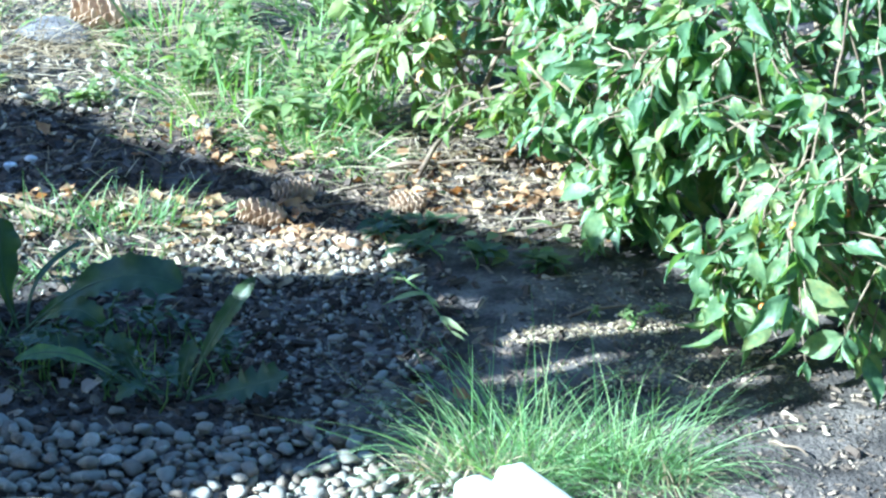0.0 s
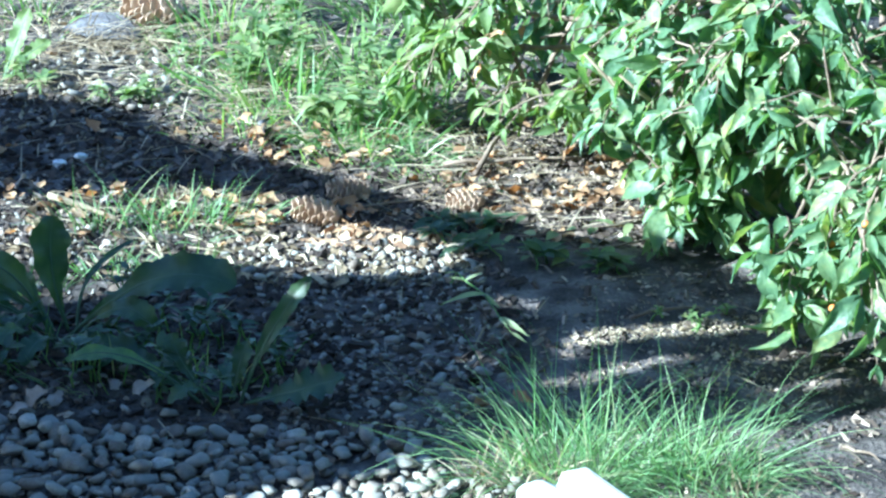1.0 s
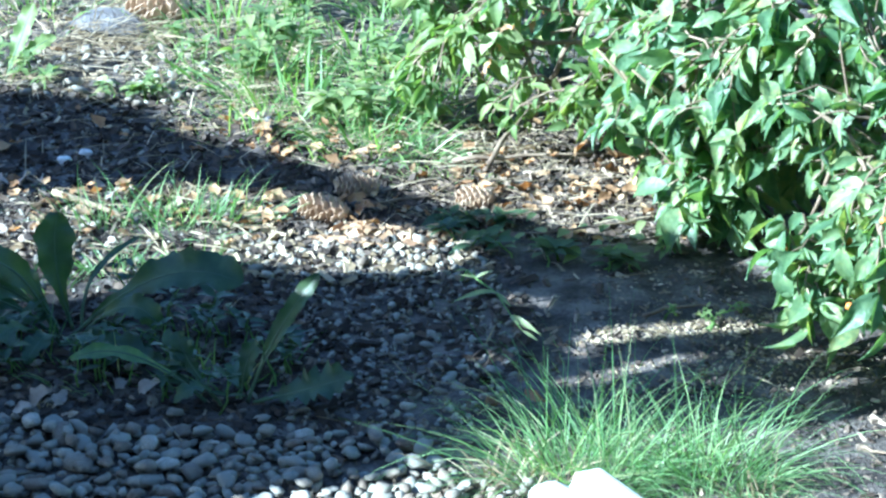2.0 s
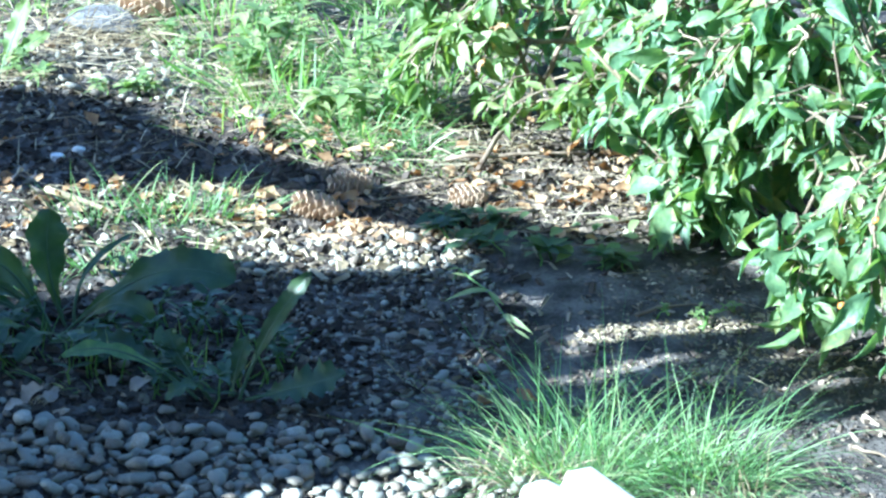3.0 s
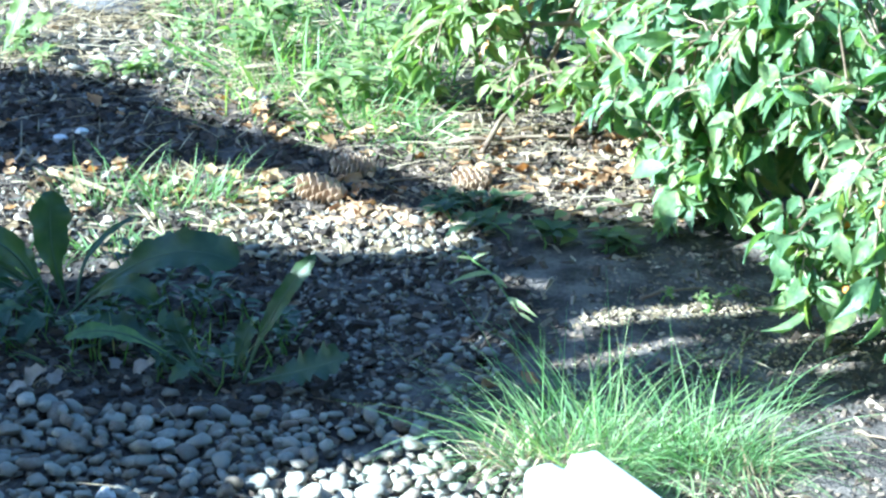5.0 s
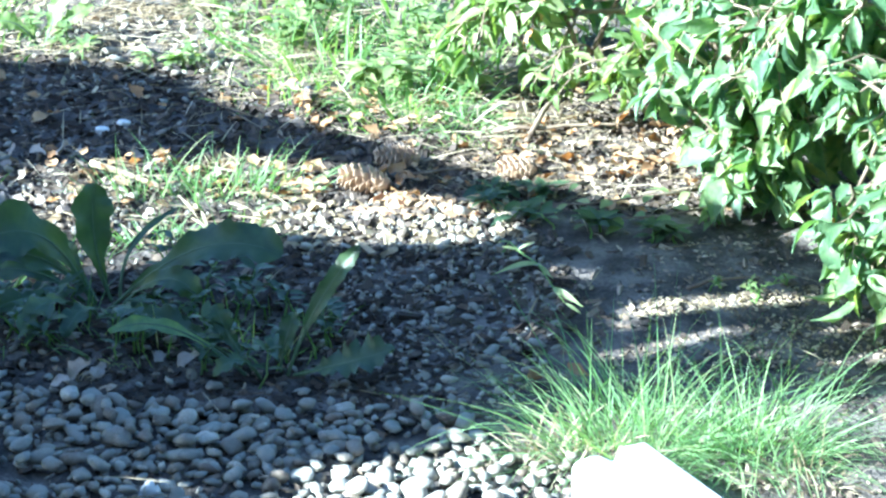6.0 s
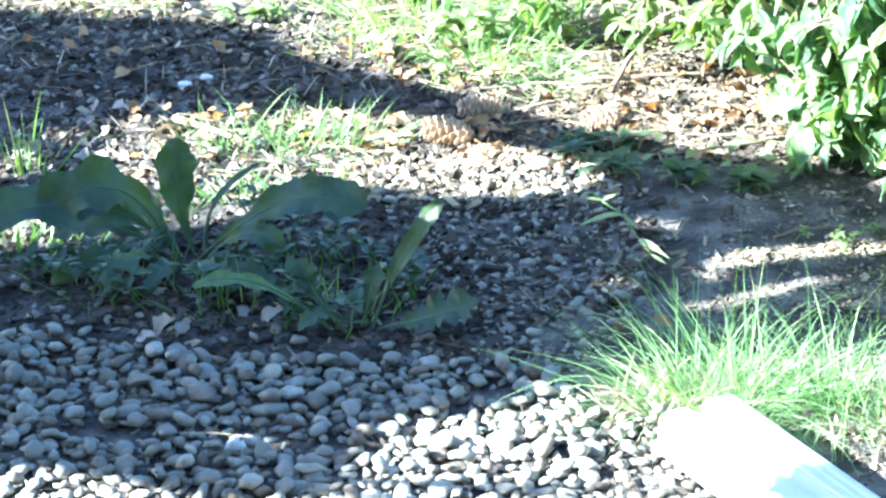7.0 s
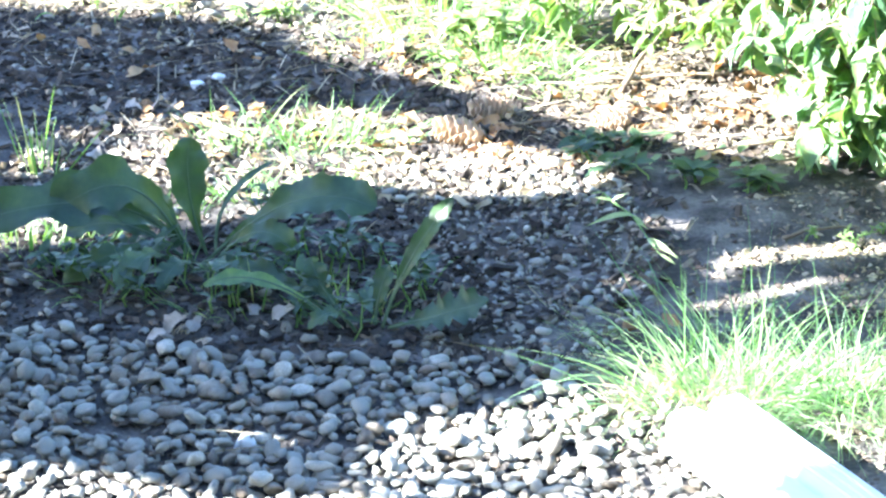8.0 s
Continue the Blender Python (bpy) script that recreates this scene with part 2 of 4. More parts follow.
# ---------- the house behind the camera: one wall with the window the view goes through ----------
def box(s, x0, x1, y0, y1, z0, z1):
    s.add([(x, y, z) for z in (z0, z1) for y in (y0, y1) for x in (x0, x1)],
          [(0, 2, 3, 1), (4, 5, 7, 6), (0, 1, 5, 4), (2, 6, 7, 3), (0, 4, 6, 2), (1, 3, 7, 5)])


wall = Soup()
for q in ((-4, -0.6), (0.6, 4)):
    box(wall, *q, 0.42, 0.62, -0.1, 2.35)
box(wall, -0.6, 0.6, 0.42, 0.62, -0.1, 0.55)
box(wall, -0.6, 0.6, 0.42, 0.62, 1.95, 2.35)
tagged(link("wall_south", wall.mesh("wall_south", False), M_WALL), "plain pale stucco house wall round the window", "wall", kind="structure")
room = Soup()
box(room, -4, -3.8, -3.6, 0.42, -0.1, 2.35)
box(room, 3.8, 4, -3.6, 0.42, -0.1, 2.35)
box(room, -3.8, 3.8, -3.6, -3.4, -0.1, 2.35)
tagged(link("wall_room", room.mesh("wall_room", False), M_WALL), "plain room walls behind the window", "wall", kind="structure")
roof = Soup()
box(roof, -4.05, 4.05, -3.65, 0.66, 2.353, 2.45)
tagged(link("ceiling", roof.mesh("ceiling", False), M_WALL), "plain flat ceiling slab of the room", "ceiling", kind="structure")

# ---------- pebbles ----------
BIG = [(-1.15, 2.2), (-1.15, 2.84), (-0.62, 2.84), (-0.5, 2.79), (-0.2, 2.78), (-0.06, 2.76), (0.0, 2.71), (0.02, 2.64), (0.0, 2.2)]
SMALL = [(-0.20, 2.8), (-0.24, 3.1), (-0.27, 3.30), (-0.1, 3.37), (0.02, 3.33), (0.09, 3.2), (0.08, 2.95), (0.0, 2.75)]
NEAR = [(-0.04, 2.2), (0.0, 2.66), (0.1, 2.66), (0.2, 2.45), (0.3, 2.2)]
FAR = [(-1.3, 3.6), (-1.3, 4.7), (-0.62, 4.7), (-0.42, 4.1), (-0.48, 3.8), (-0.55, 3.6)]
SUNNY = [(-0.74, 4.02), (-0.68, 4.30), (-0.45, 4.27), (-0.40, 4.06), (-0.52, 3.96)]
LEFT = [(-1.2, 2.95), (-1.2, 3.6), (-0.55, 3.62), (-0.5, 3.4), (-0.6, 3.0)]


# bare hollows between the pebbles
HOLLOWS = ((-0.315, 0.055, 2.56, 0.026), (-0.535, 0.05, 2.585, 0.024), (-0.10, 0.04, 2.70, 0.02))


def scatter(poly, tries, lo, hi, close, taken):
    """Places for round things in an area, none nearer to another than `close` of their sizes."""
    xa, xb = min(p[0] for p in poly), max(p[0] for p in poly)
    ya, yb = min(p[1] for p in poly), max(p[1] for p in poly)
    cell, out = 0.06, []
    for _ in range(tries):
        x, y = rng.uniform(xa, xb), rng.uniform(ya, yb)
        if not inside(x, y, poly) or any(((x - a) / b) ** 2 + ((y - c) / d) ** 2 < 1 for a, b, c, d in HOLLOWS):
            continue
        r = lo + (hi - lo) * rng.beta(1.5, 2.5)
        i, j = int(x / cell) + 99, int(y / cell) + 99
        if all((x - a) ** 2 + (y - b) ** 2 > (close * (r + c)) ** 2 for di in (-1, 0, 1) for dj in (-1, 0, 1) for a, b, c in taken.get((i + di, j + dj), ())):
            taken.setdefault((i, j), []).append((x, y, r))
            out.append((x, y, r))
    return out


low, high = {}, {}
stones = [(x, y, r, 0.25) for x, y, r in scatter(BIG, 17000, 0.008, 0.021, 0.74, low)]
stones += [(x, y, r, 1.0) for x, y, r in scatter(BIG, 4500, 0.008, 0.019, 0.90, high)]
stones += [(x, y, r, 0.2) for x, y, r in scatter(NEAR, 5000, 0.006, 0.016, 0.82, low)]
stones += [(x, y, r, 0.9) for x, y, r in scatter(NEAR, 700, 0.007, 0.014, 1.0, high)]
stones += [(x, y, r, 0.3) for x, y, r in scatter([(-0.36, 3.25), (-0.34, 3.42), (-0.2, 3.42), (0.04, 3.40), (0.07, 3.25)], 900, 0.006, 0.017, 1.1, low)]
stones += [(x, y, r, -0.2) for x, y, r in scatter(SMALL, 1600, 0.006, 0.0155, 1.0, low)]
stones += [(x, y, r, 0.9) for x, y, r in scatter(SUNNY, 300, 0.009, 0.019, 1.2, low)]
stones += [(x, y, r, 0.3) for x, y, r in scatter([(-0.9, 2.82), (-0.9, 3.0), (-0.3, 2.98), (-0.15, 2.8), (-0.4, 2.78)], 420, 0.006, 0.013, 1.5, low)]
stones += [(x, y, r, 0.1) for x, y, r in scatter(FAR, 700, 0.005, 0.011, 1.3, low)]
stones += [(x, y, r, 0.1) for x, y, r in scatter(LEFT, 500, 0.006, 0.015, 1.3, low)]
stones.sort(key=lambda s: (s[1] > 3.5, -s[2] if s[1] < 2.95 and -0.66 < s[0] < 0.12 else s[1]))
SHAPES = [pebble_mesh("pebble", 2, k) for k in range(9)]
ROUGH = [pebble_mesh("small_pebble", 1, 40 + k) for k in range(8)]
for me in SHAPES:
    me.materials.append(M_PEBBLE)
raw = [(np.array([v.co for v in me.vertices]), [tuple(p.vertices) for p in me.polygons]) for me in ROUGH]
gravel = base("gravel_bed", "grey and buff rounded river pebbles spread loosely over soil", "gravel", kind="structure")
rest = Soup()
for k, (x, y, r, lift) in enumerate(stones):
    z = height(x, y) + r * 0.25 + r * lift * 0.8
    e = Euler((rng.normal(0, 0.3), rng.normal(0, 0.3), rng.uniform(0, 6.28)))
    if k < 300:
        ob = link("pebble", SHAPES[k % 9], M_PEBBLE, gravel, m=Matrix.LocRotScale((x, y, z), e, (r, r, r)))
    else:
        v, f = raw[k % 8]
        rest.add(v @ np.array(e.to_matrix()).T * r + (x, y, z), f)
tagged(link("pebbles", rest.mesh("pebbles"), M_PEBBLES, gravel), "smaller pebbles", kind="stuff")

# fine gravel among the litter
fine = Soup()
for area, count in ((LEFT, 400), (FAR, 500), (BIG, 900), ([(-0.8, 3.2), (-0.8, 3.6), (0.05, 3.45), (0.05, 3.25)], 500), (SMALL, 500)):
    while count:
        x, y = rng.uniform(-1.3, 0.6), rng.uniform(2.2, 4.7)
        if inside(x, y, area):
            count -= 1
            r = rng.uniform(0.002, 0.0075)
            v, f = raw[count % 8]
            fine.add(v @ np.array(Euler(rng.normal(0, 1, 3)).to_matrix()).T * r + (x, y, height(x, y) + r * 0.4), f)
tagged(link("fine_gravel", fine.mesh("fine_gravel"), M_PEBBLES), "fine mixed gravel among soil and litter", "gravel", kind="stuff")

# single stones that stand out
for name, (x, y), size, material, label in (
        ("pale_stone", (-0.613, 3.722), (0.013, 0.009, 0.008), M_WHITE, "small chalk-white stone lying on shaded soil"),
        ("pale_stone", (-0.583, 3.748), (0.013, 0.010, 0.009), M_WHITE, "small chalk-white stone lying on shaded soil"),
        ("pale_stone", (-0.392, 2.56), (0.014, 0.012, 0.012), M_WHITE, "white pebble lit by a spot of sun"),
        ("dark_stone", (-0.298, 3.87), (0.016, 0.013, 0.022), M_DARKSTONE, "smooth blue-black stone standing in dry grass"),
        ("flat_stone", (-0.622, 4.43), (0.10, 0.13, 0.018), M_STONE, "broad flat grey stone half sunk in the ground")):
    me = pebble_mesh(name, 3, int(1000 * abs(x)))
    for v in me.vertices:
        v.co = Vector((v.co.x * size[0], v.co.y * size[1], v.co.z * size[2] / 0.55))
    ob = link(name, me, material, m=pose(x, y, height(x, y) + size[2] * 0.6, 4, 6, 30))
    tagged(ob, label, "stone")

# ---------- litter on the ground ----------
def chips(area, count, lo, hi, thin=0.25):
    s = Soup()
    xa, xb = min(p[0] for p in area), max(p[0] for p in area)
    ya, yb = min(p[1] for p in area), max(p[1] for p in area)
    while count:
        x, y = rng.uniform(xa, xb), rng.uniform(ya, yb)
        if not inside(x, y, area):
            continue
        count -= 1
        n = lo + (hi - lo) * rng.random() ** 2
        w, h = n * rng.uniform(thin, thin * 2.2), n * rng.uniform(0.08, 0.3)
        q = np.array([(-n, -w, -h), (n, -w * 0.6, -h), (n * 0.8, w, -h), (-n * 0.9, w * 0.7, -h), (-n * 0.8, -w * 0.5, h), (n * 0.7, 0, h)]) * rng.uniform(0.7, 1.2, (6, 3))
        e = Euler((rng.normal(0, 0.35), rng.normal(0, 0.35), rng.uniform(0, 6.28)))
        s.add(q @ np.array(e.to_matrix()).T + (x, y, height(x, y) + h + 0.001), [(0, 1, 5, 4), (1, 2, 5), (2, 3, 4, 5), (3, 0, 4), (0, 3, 2, 1)])
    return s


ALL = [(-1.4, 2.2), (1.1, 2.2), (1.3, 4.9), (-1.4, 4.9)]
DIRT = [(0.1, 2.3), (0.2, 3.3), (0.9, 3.4), (0.9, 2.3)]
MULCH = [(-0.15, 3.5), (0.05, 3.95), (0.4, 3.95), (0.5, 3.4), (0.15, 3.4)]
tagged(link("bark_litter", chips(ALL, 9000, 0.003, 0.014).mesh("bark_litter", False), M_CHIP), "brown bark crumbs and twig bits strewn on the soil", "litter", kind="stuff")
# Pale bits strewn over the sun strips, colour added to make sunlight brighter.
tagged(link("pale_litter", chips([(0.12, 2.85), (0.14, 3.06), (0.5, 3.18), (0.62, 2.98), (0.5, 2.86)], 520, 0.0015, 0.006, 0.35).mesh("pale_litter", False), M_CHIP), "pale bark crumbs and leaf bits brightening the sunlit strips", "litter", kind="stuff")
tagged(link("pale_grit", chips([(0.14, 3.03), (0.21, 3.10), (0.48, 3.155), (0.47, 3.09), (0.28, 3.05)], 760, 0.0015, 0.0055, 0.45).mesh("pale_grit", False), M_STRAW), "pale grit and dry crumbs brightening the sunlit strips", "litter", kind="stuff")
tagged(link("pale_grit", chips([(0.10, 2.90), (0.38, 3.05), (0.56, 3.06), (0.6, 2.98), (0.42, 2.88), (0.3, 2.89)], 460, 0.0015, 0.005, 0.45).mesh("pale_grit", False), M_STRAW), "pale grit and dry crumbs brightening the sunlit strips", "litter", kind="stuff")
tagged(link("soil_crumbs", chips(DIRT, 5000, 0.0015, 0.006, 0.5).mesh("soil_crumbs", False), M_CHIP), "dark soil crumbs and grit", "litter", kind="stuff")
BRIGHT = [(-0.85, 3.32), (-0.85, 3.6), (-0.3, 3.62), (0.0, 3.45), (-0.1, 3.3), (-0.5, 3.28)]
tagged(link("pale_litter", chips(BRIGHT, 190, 0.004, 0.018, 0.25).mesh("pale_litter", False), M_STRAW), "pale bark flakes and dead leaf bits in the sun", "litter", kind="stuff")
tagged(link("pale_litter", chips([(-1.2, 3.95), (-1.2, 4.8), (-0.3, 4.8), (-0.2, 3.75)], 900, 0.004, 0.016, 0.22).mesh("pale_litter", False), M_STRAW), "pale bark flakes and dead grass bits", "litter", kind="stuff")
# Dark pieces colour in the shadowed gaps of the sunny litter.
tagged(link("leaf_litter", chips(BRIGHT, 1700, 0.004, 0.013, 0.3).mesh("leaf_litter", False), M_SHADE_LITTER), "dark crumbled litter for the shadowed gaps between dead leaves and grass", "litter", kind="stuff")
tagged(link("leaf_flakes", chips([(-0.20, 3.40), (-0.16, 3.47), (0.0, 3.45), (0.04, 3.38), (-0.10, 3.36)], 230, 0.006, 0.020, 0.3).mesh("leaf_flakes", False), M_DRYLEAF), "tan leaf flakes heaped beside the pine cone", "litter", kind="stuff")
# Dark litter follows the shaded band and paints its shade deeper.
BAND = [(-1.2, 3.6), (-1.2, 4.3), (-0.5, 4.0), (0.05, 3.7), (0.2, 3.42), (-0.1, 3.45), (-0.3, 3.6)]
tagged(link("leaf_litter", chips(BAND, 3600, 0.004, 0.016, 0.35).mesh("leaf_litter", False), M_SHADE_LITTER), "leaf litter and bark coloured dark to deepen the shaded band", "litter", kind="stuff")
MIX = [(-0.32, 3.2), (-0.32, 3.46), (0.06, 3.44), (0.12, 3.2), (0.1, 2.95), (-0.15, 2.85), (-0.25, 3.0)]
tagged(link("pale_litter", chips([(-0.34, 3.24), (-0.34, 3.46), (0.06, 3.42), (0.06, 3.24)], 420, 0.004, 0.018, 0.32).mesh("pale_litter", False), M_STRAW), "pale bark flakes among sunlit pebbles", "litter", kind="stuff")
# Litter colour darkens the shade between the small pebbles.
tagged(link("leaf_litter", chips(MIX, 1100, 0.004, 0.016, 0.3).mesh("leaf_litter", False), M_SHADE_LITTER), "brown litter darkened to deepen shade among small pebbles", "litter", kind="stuff")
SHADY = [(-0.9, 2.78), (-0.9, 3.1), (-0.75, 3.3), (-0.25, 3.3), (-0.05, 2.9), (-0.05, 2.76), (-0.3, 2.75)]
tagged(link("leaf_litter", chips(SHADY, 3400, 0.003, 0.012, 0.35).mesh("leaf_litter", False), M_SHADE_LITTER), "dark leaf litter round the rosettes", "litter", kind="stuff")
# Dark pieces stand in for shadowed gaps between the mulch.
tagged(link("leaf_litter", chips(MULCH, 1100, 0.004, 0.014, 0.25).mesh("leaf_litter", False), M_SHADE_LITTER), "dark litter for the shadowed gaps in the mulch", "litter", kind="stuff")
tagged(link("mulch", chips(MULCH, 2400, 0.004, 0.016, 0.16).mesh("mulch", False), M_CHIP), "shredded bark mulch below the shrub", "mulch", kind="stuff")

# dry straw lying flat
straw = Soup()
for area, count in (([(-1.2, 3.9), (-1.2, 4.8), (0.1, 4.8), (0.1, 3.7), (-0.3, 3.6)], 800), (MULCH, 420), ([(-0.75, 3.3), (-0.75, 3.65), (-0.2, 3.6), (-0.2, 3.3)], 80), (ALL, 250), ([(-0.72, 4.3), (-0.72, 4.6), (-0.45, 4.6), (-0.4, 4.2)], 160)):
    while count:
        x, y = rng.uniform(-1.3, 1.1), rng.uniform(2.2, 4.9)
        if inside(x, y, area):
            count -= 1
            t = rng.uniform(0, 6.28)
            straw.add(*blade((x, y, height(x, y) + rng.uniform(0.003, 0.02)), (math.cos(t), math.sin(t), rng.uniform(-0.05, 0.2)), rng.uniform(0.03, 0.12), rng.uniform(0.001, 0.003), 0.3, (-math.sin(t), math.cos(t), 0.3), 3))
tagged(link("straw", straw.mesh("straw"), M_STRAW), "bleached dry grass stalks lying on the ground", "straw", kind="stuff")

# fallen leaves
DRY = []
for k in range(6):
    v, f = leaf_shape(1.0, rng.uniform(0.5, 0.75), rng.uniform(0.1, 0.6), rng.uniform(-0.5, 0.4), 5)
    s = Soup()
    s.add(v + rng.normal(0, 0.075, v.shape), f)
    me = s.mesh("fallen_leaf")
    me.materials.append(M_DRYLEAF_ONE)
    DRY.append(me)
BLEACHED = []
for k in range(5):
    v, f = leaf_shape(1.0, rng.uniform(0.55, 0.8), rng.uniform(0.2, 0.8), rng.uniform(-0.6, 0.5), 7, wavy=0.08)
    s = Soup()
    s.add(v + rng.normal(0, 0.06, v.shape), f)
    BLEACHED.append(s.mesh("fallen_leaf"))
spots = [(0.116, 3.634, 0.05), (-0.44, 3.865, 0.04), (-0.69, 3.62, 0.038), (-0.66, 3.60, 0.034), (0.13, 3.60, 0.04), (0.20, 3.58, 0.045), (0.06, 2.86, 0.03), (0.115, 2.86, 0.03), (-0.73, 3.75, 0.034), (-0.82, 3.95, 0.034)]
for area, count in ((MULCH, 60), ([(-0.62, 3.38), (-0.62, 3.6), (-0.3, 3.6), (-0.3, 3.4)], 20), ([(-0.4, 3.75), (-0.4, 4.0), (-0.1, 3.85), (-0.1, 3.66)], 25), ([(-0.36, 3.38), (-0.36, 3.58), (-0.1, 3.55), (-0.1, 3.4)], 18), ([(-1, 3.4), (-1, 4.6), (0.4, 4.6), (0.4, 3.4)], 16)):
    while count:
        x, y = rng.uniform(-1.2, 0.8), rng.uniform(3.2, 4.8)
        if inside(x, y, area):
            count -= 1
            spots.append((x, y, 0.012 + 0.026 * rng.beta(1.3, 2.2)))
for k, (x, y, n) in enumerate(spots):
    t = rng.uniform(0, 6.28)
    up = (rng.normal(0, 0.4), rng.normal(0, 0.4), 1)
    ob = link("fallen_leaf", DRY[k % 6], M_DRYLEAF_ONE, m=matrix_of((x, y, height(x, y) + 0.008), (math.cos(t), math.sin(t), rng.uniform(-0.1, 0.35)), up, n))
    tagged(ob, "dry curled tan leaf fallen on the ground", "leaf", "fallen leaves")

for k in range(34):
    x, y = (rng.uniform(-0.74, -0.46), rng.uniform(3.40, 3.60)) if k < 20 else (rng.uniform(-0.9, -0.5), rng.uniform(3.2, 3.5))
    t = rng.uniform(0, 6.28)
    ob = link("fallen_leaf", BLEACHED[k % 5], M_DRYPALE, m=matrix_of((x, y, height(x, y) + rng.uniform(0.008, 0.018)), (math.cos(t), math.sin(t), rng.uniform(-0.1, 0.4)), (rng.normal(-0.2, 0.5), rng.normal(-0.3, 0.5), 1), rng.uniform(0.015, 0.034)))
    tagged(ob, "crumpled bleached leaf lying among grass and gravel", "leaf", "fallen leaves")

# sticks
for a, b, r in (((0.497, 2.745, 0.006), (0.54, 2.705, 0.006), 0.0025), ((-0.605, 3.555, 0.018), (-0.475, 3.455, 0.012), 0.006), ((0.05, 3.68, 0.01), (0.13, 3.92, 0.05), 0.005), ((-0.17, 4.5, 0.10), (0.05, 4.25, 0.06), 0.006), ((0.0, 3.72, 0.012), (0.22, 3.75, 0.014), 0.004), ((-0.14, 3.52, 0.01), (-0.02, 3.56, 0.012), 0.003), ((0.26, 3.13, 0.008), (0.36, 3.16, 0.012), 0.003), ((0.47, 3.12, 0.012), (0.53, 3.15, 0.03), 0.0025), ((0.48, 3.15, 0.014), (0.53, 3.11, 0.02), 0.002), ((0.50, 3.11, 0.01), (0.515, 3.16, 0.03), 0.002)):
    s = Soup()
    s.add(*tube(arc(a, b, 0.004, 6, 0.002), np.linspace(r, r * 0.5, 7)))
    tagged(link("stick", s.mesh("stick"), M_STRAW if r > 0.0058 else M_BARK), "thin weathered stick lying on the litter", "stick", "sticks")


# ---------- cones ----------
def cone(at, length, turn, tilt, label):
    c = base("pine_cone", label, "pine cone", at, "pine cones")
    s = Soup()
    s.add(*tube([(0, -0.5 * length, 0), (0, -0.2 * length, 0), (0, 0.2 * length, 0), (0, 0.48 * length, 0)], [0.10 * length, 0.2 * length, 0.17 * length, 0.04 * length], 10))
    link("core", s.mesh("core"), M_CONE, c)
    s = Soup()
    rim = [(-0.15, 0, 0), (-0.40, 0.55, 0.02), (-0.36, 0.88, 0.10), (0, 1.0, 0.16), (0.36, 0.88, 0.10), (0.40, 0.55, 0.02), (0.15, 0, 0)]
    s.add(rim + [(x * 0.9, y * 0.96, z - 0.14) for x, y, z in rim], [(0, 1, 2, 3, 4, 5, 6)[::-1], (7, 8, 9, 10, 11, 12, 13)] + [(k, k + 1, k + 8, k + 7) for k in range(6)])
    me = s.mesh("scale", False)
    for k in range(64):
        u = k / 63
        a = k * 2.39996
        y = (u - 0.5) * length
        r = length * 0.28 * math.sin(math.pi * (0.12 + 0.8 * u)) ** 0.7
        out = np.array((math.cos(a), 0, math.sin(a)))
        along = unit(out * 0.75 + np.array((0, 0.7, 0)))
        n = length * 0.22 * (0.55 + 0.6 * math.sin(math.pi * (0.1 + 0.8 * u)))
        link("scale", me, M_CONE_ONE, c, m=matrix_of(out * r * 0.45 + (0, y - 0.04 * length, 0), along, out * 0.7 - np.array((0, 0.7, 0)), n))
    c.rotation_euler = (radians(tilt), 0, radians(turn))
    return c


cone((-0.190, 3.485, 0.022), 0.074, 74, 4, "brown open pine cone lying at the edge of the gravel")
cone((-0.145, 3.590, 0.018), 0.066, 96, 3, "old brown pine cone lying in shade behind another")
cone((-0.545, 4.475, 0.036), 0.115, 75, 4, "brown open pine cone lying on dry grass")
cone((0.035, 3.555, 0.014), 0.058, 80, -4, "weathered orange-brown pine cone on mulch")

# ---------- grasses ----------
def tuft(name, label, at, count, reach, tall, wide, material, lean=(0, 0), spread=1.0, droop=1.2, wild=0.22):
    s = Soup()
    for _ in range(count):
        a, u = rng.uniform(0, 6.28), rng.random() ** 0.6
        root = np.array((at[0] + reach[0] * u * math.cos(a), at[1] + reach[1] * u * math.sin(a), 0))
        root[2] = height(root[0], root[1]) - 0.003
        way = np.array((spread * u * math.cos(a) + lean[0] + rng.normal(0, wild), spread * u * math.sin(a) + lean[1] + rng.normal(0, wild), rng.uniform(0.7, 1.3)))
        t = rng.uniform(0, 6.28)
        n = tall * rng.uniform(0.3, 1.0)
        s.add(*blade(root, way, n, wide * rng.uniform(0.6, 1.2), droop * rng.uniform(0.2, 2.0), (math.cos(t), math.sin(t), 0.2), 6))
    ob = link(name, s.mesh(name), material)
    return tagged(ob, label, "grass", kind="stuff")


tuft("grass_tuft", "dense tuft of fine bright green grass beside the spout", (0.16, 2.68), 460, (0.10, 0.045), 0.26, 0.0018, M_TUFT, (-0.05, 0.04), 1.35, 1.4, 0.5)
tuft("grass_tuft", "dense tuft of fine bright green grass beside the spout", (0.31, 2.66), 440, (0.08, 0.045), 0.235, 0.0018, M_TUFT, (0.08, 0.0), 1.25, 2.3, 0.45)
tuft("grass_clump", "thin sunlit clump of green and straw grass", (-0.47, 3.46), 75, (0.14, 0.06), 0.10, 0.0026, M_TUFT, (0.1, 0.1), 0.9, 1.0)
tuft("grass_clump", "thin sunlit clump of green and straw grass", (-0.36, 3.50), 90, (0.10, 0.05), 0.10, 0.0026, M_TUFT, (0.15, 0), 1.0, 1.0)
tuft("grass_clump", "a few upright grass blades in the gravel", (-0.792, 3.37), 16, (0.04, 0.02), 0.15, 0.0045, M_GRASS, (0, 0), 0.45, 0.25)
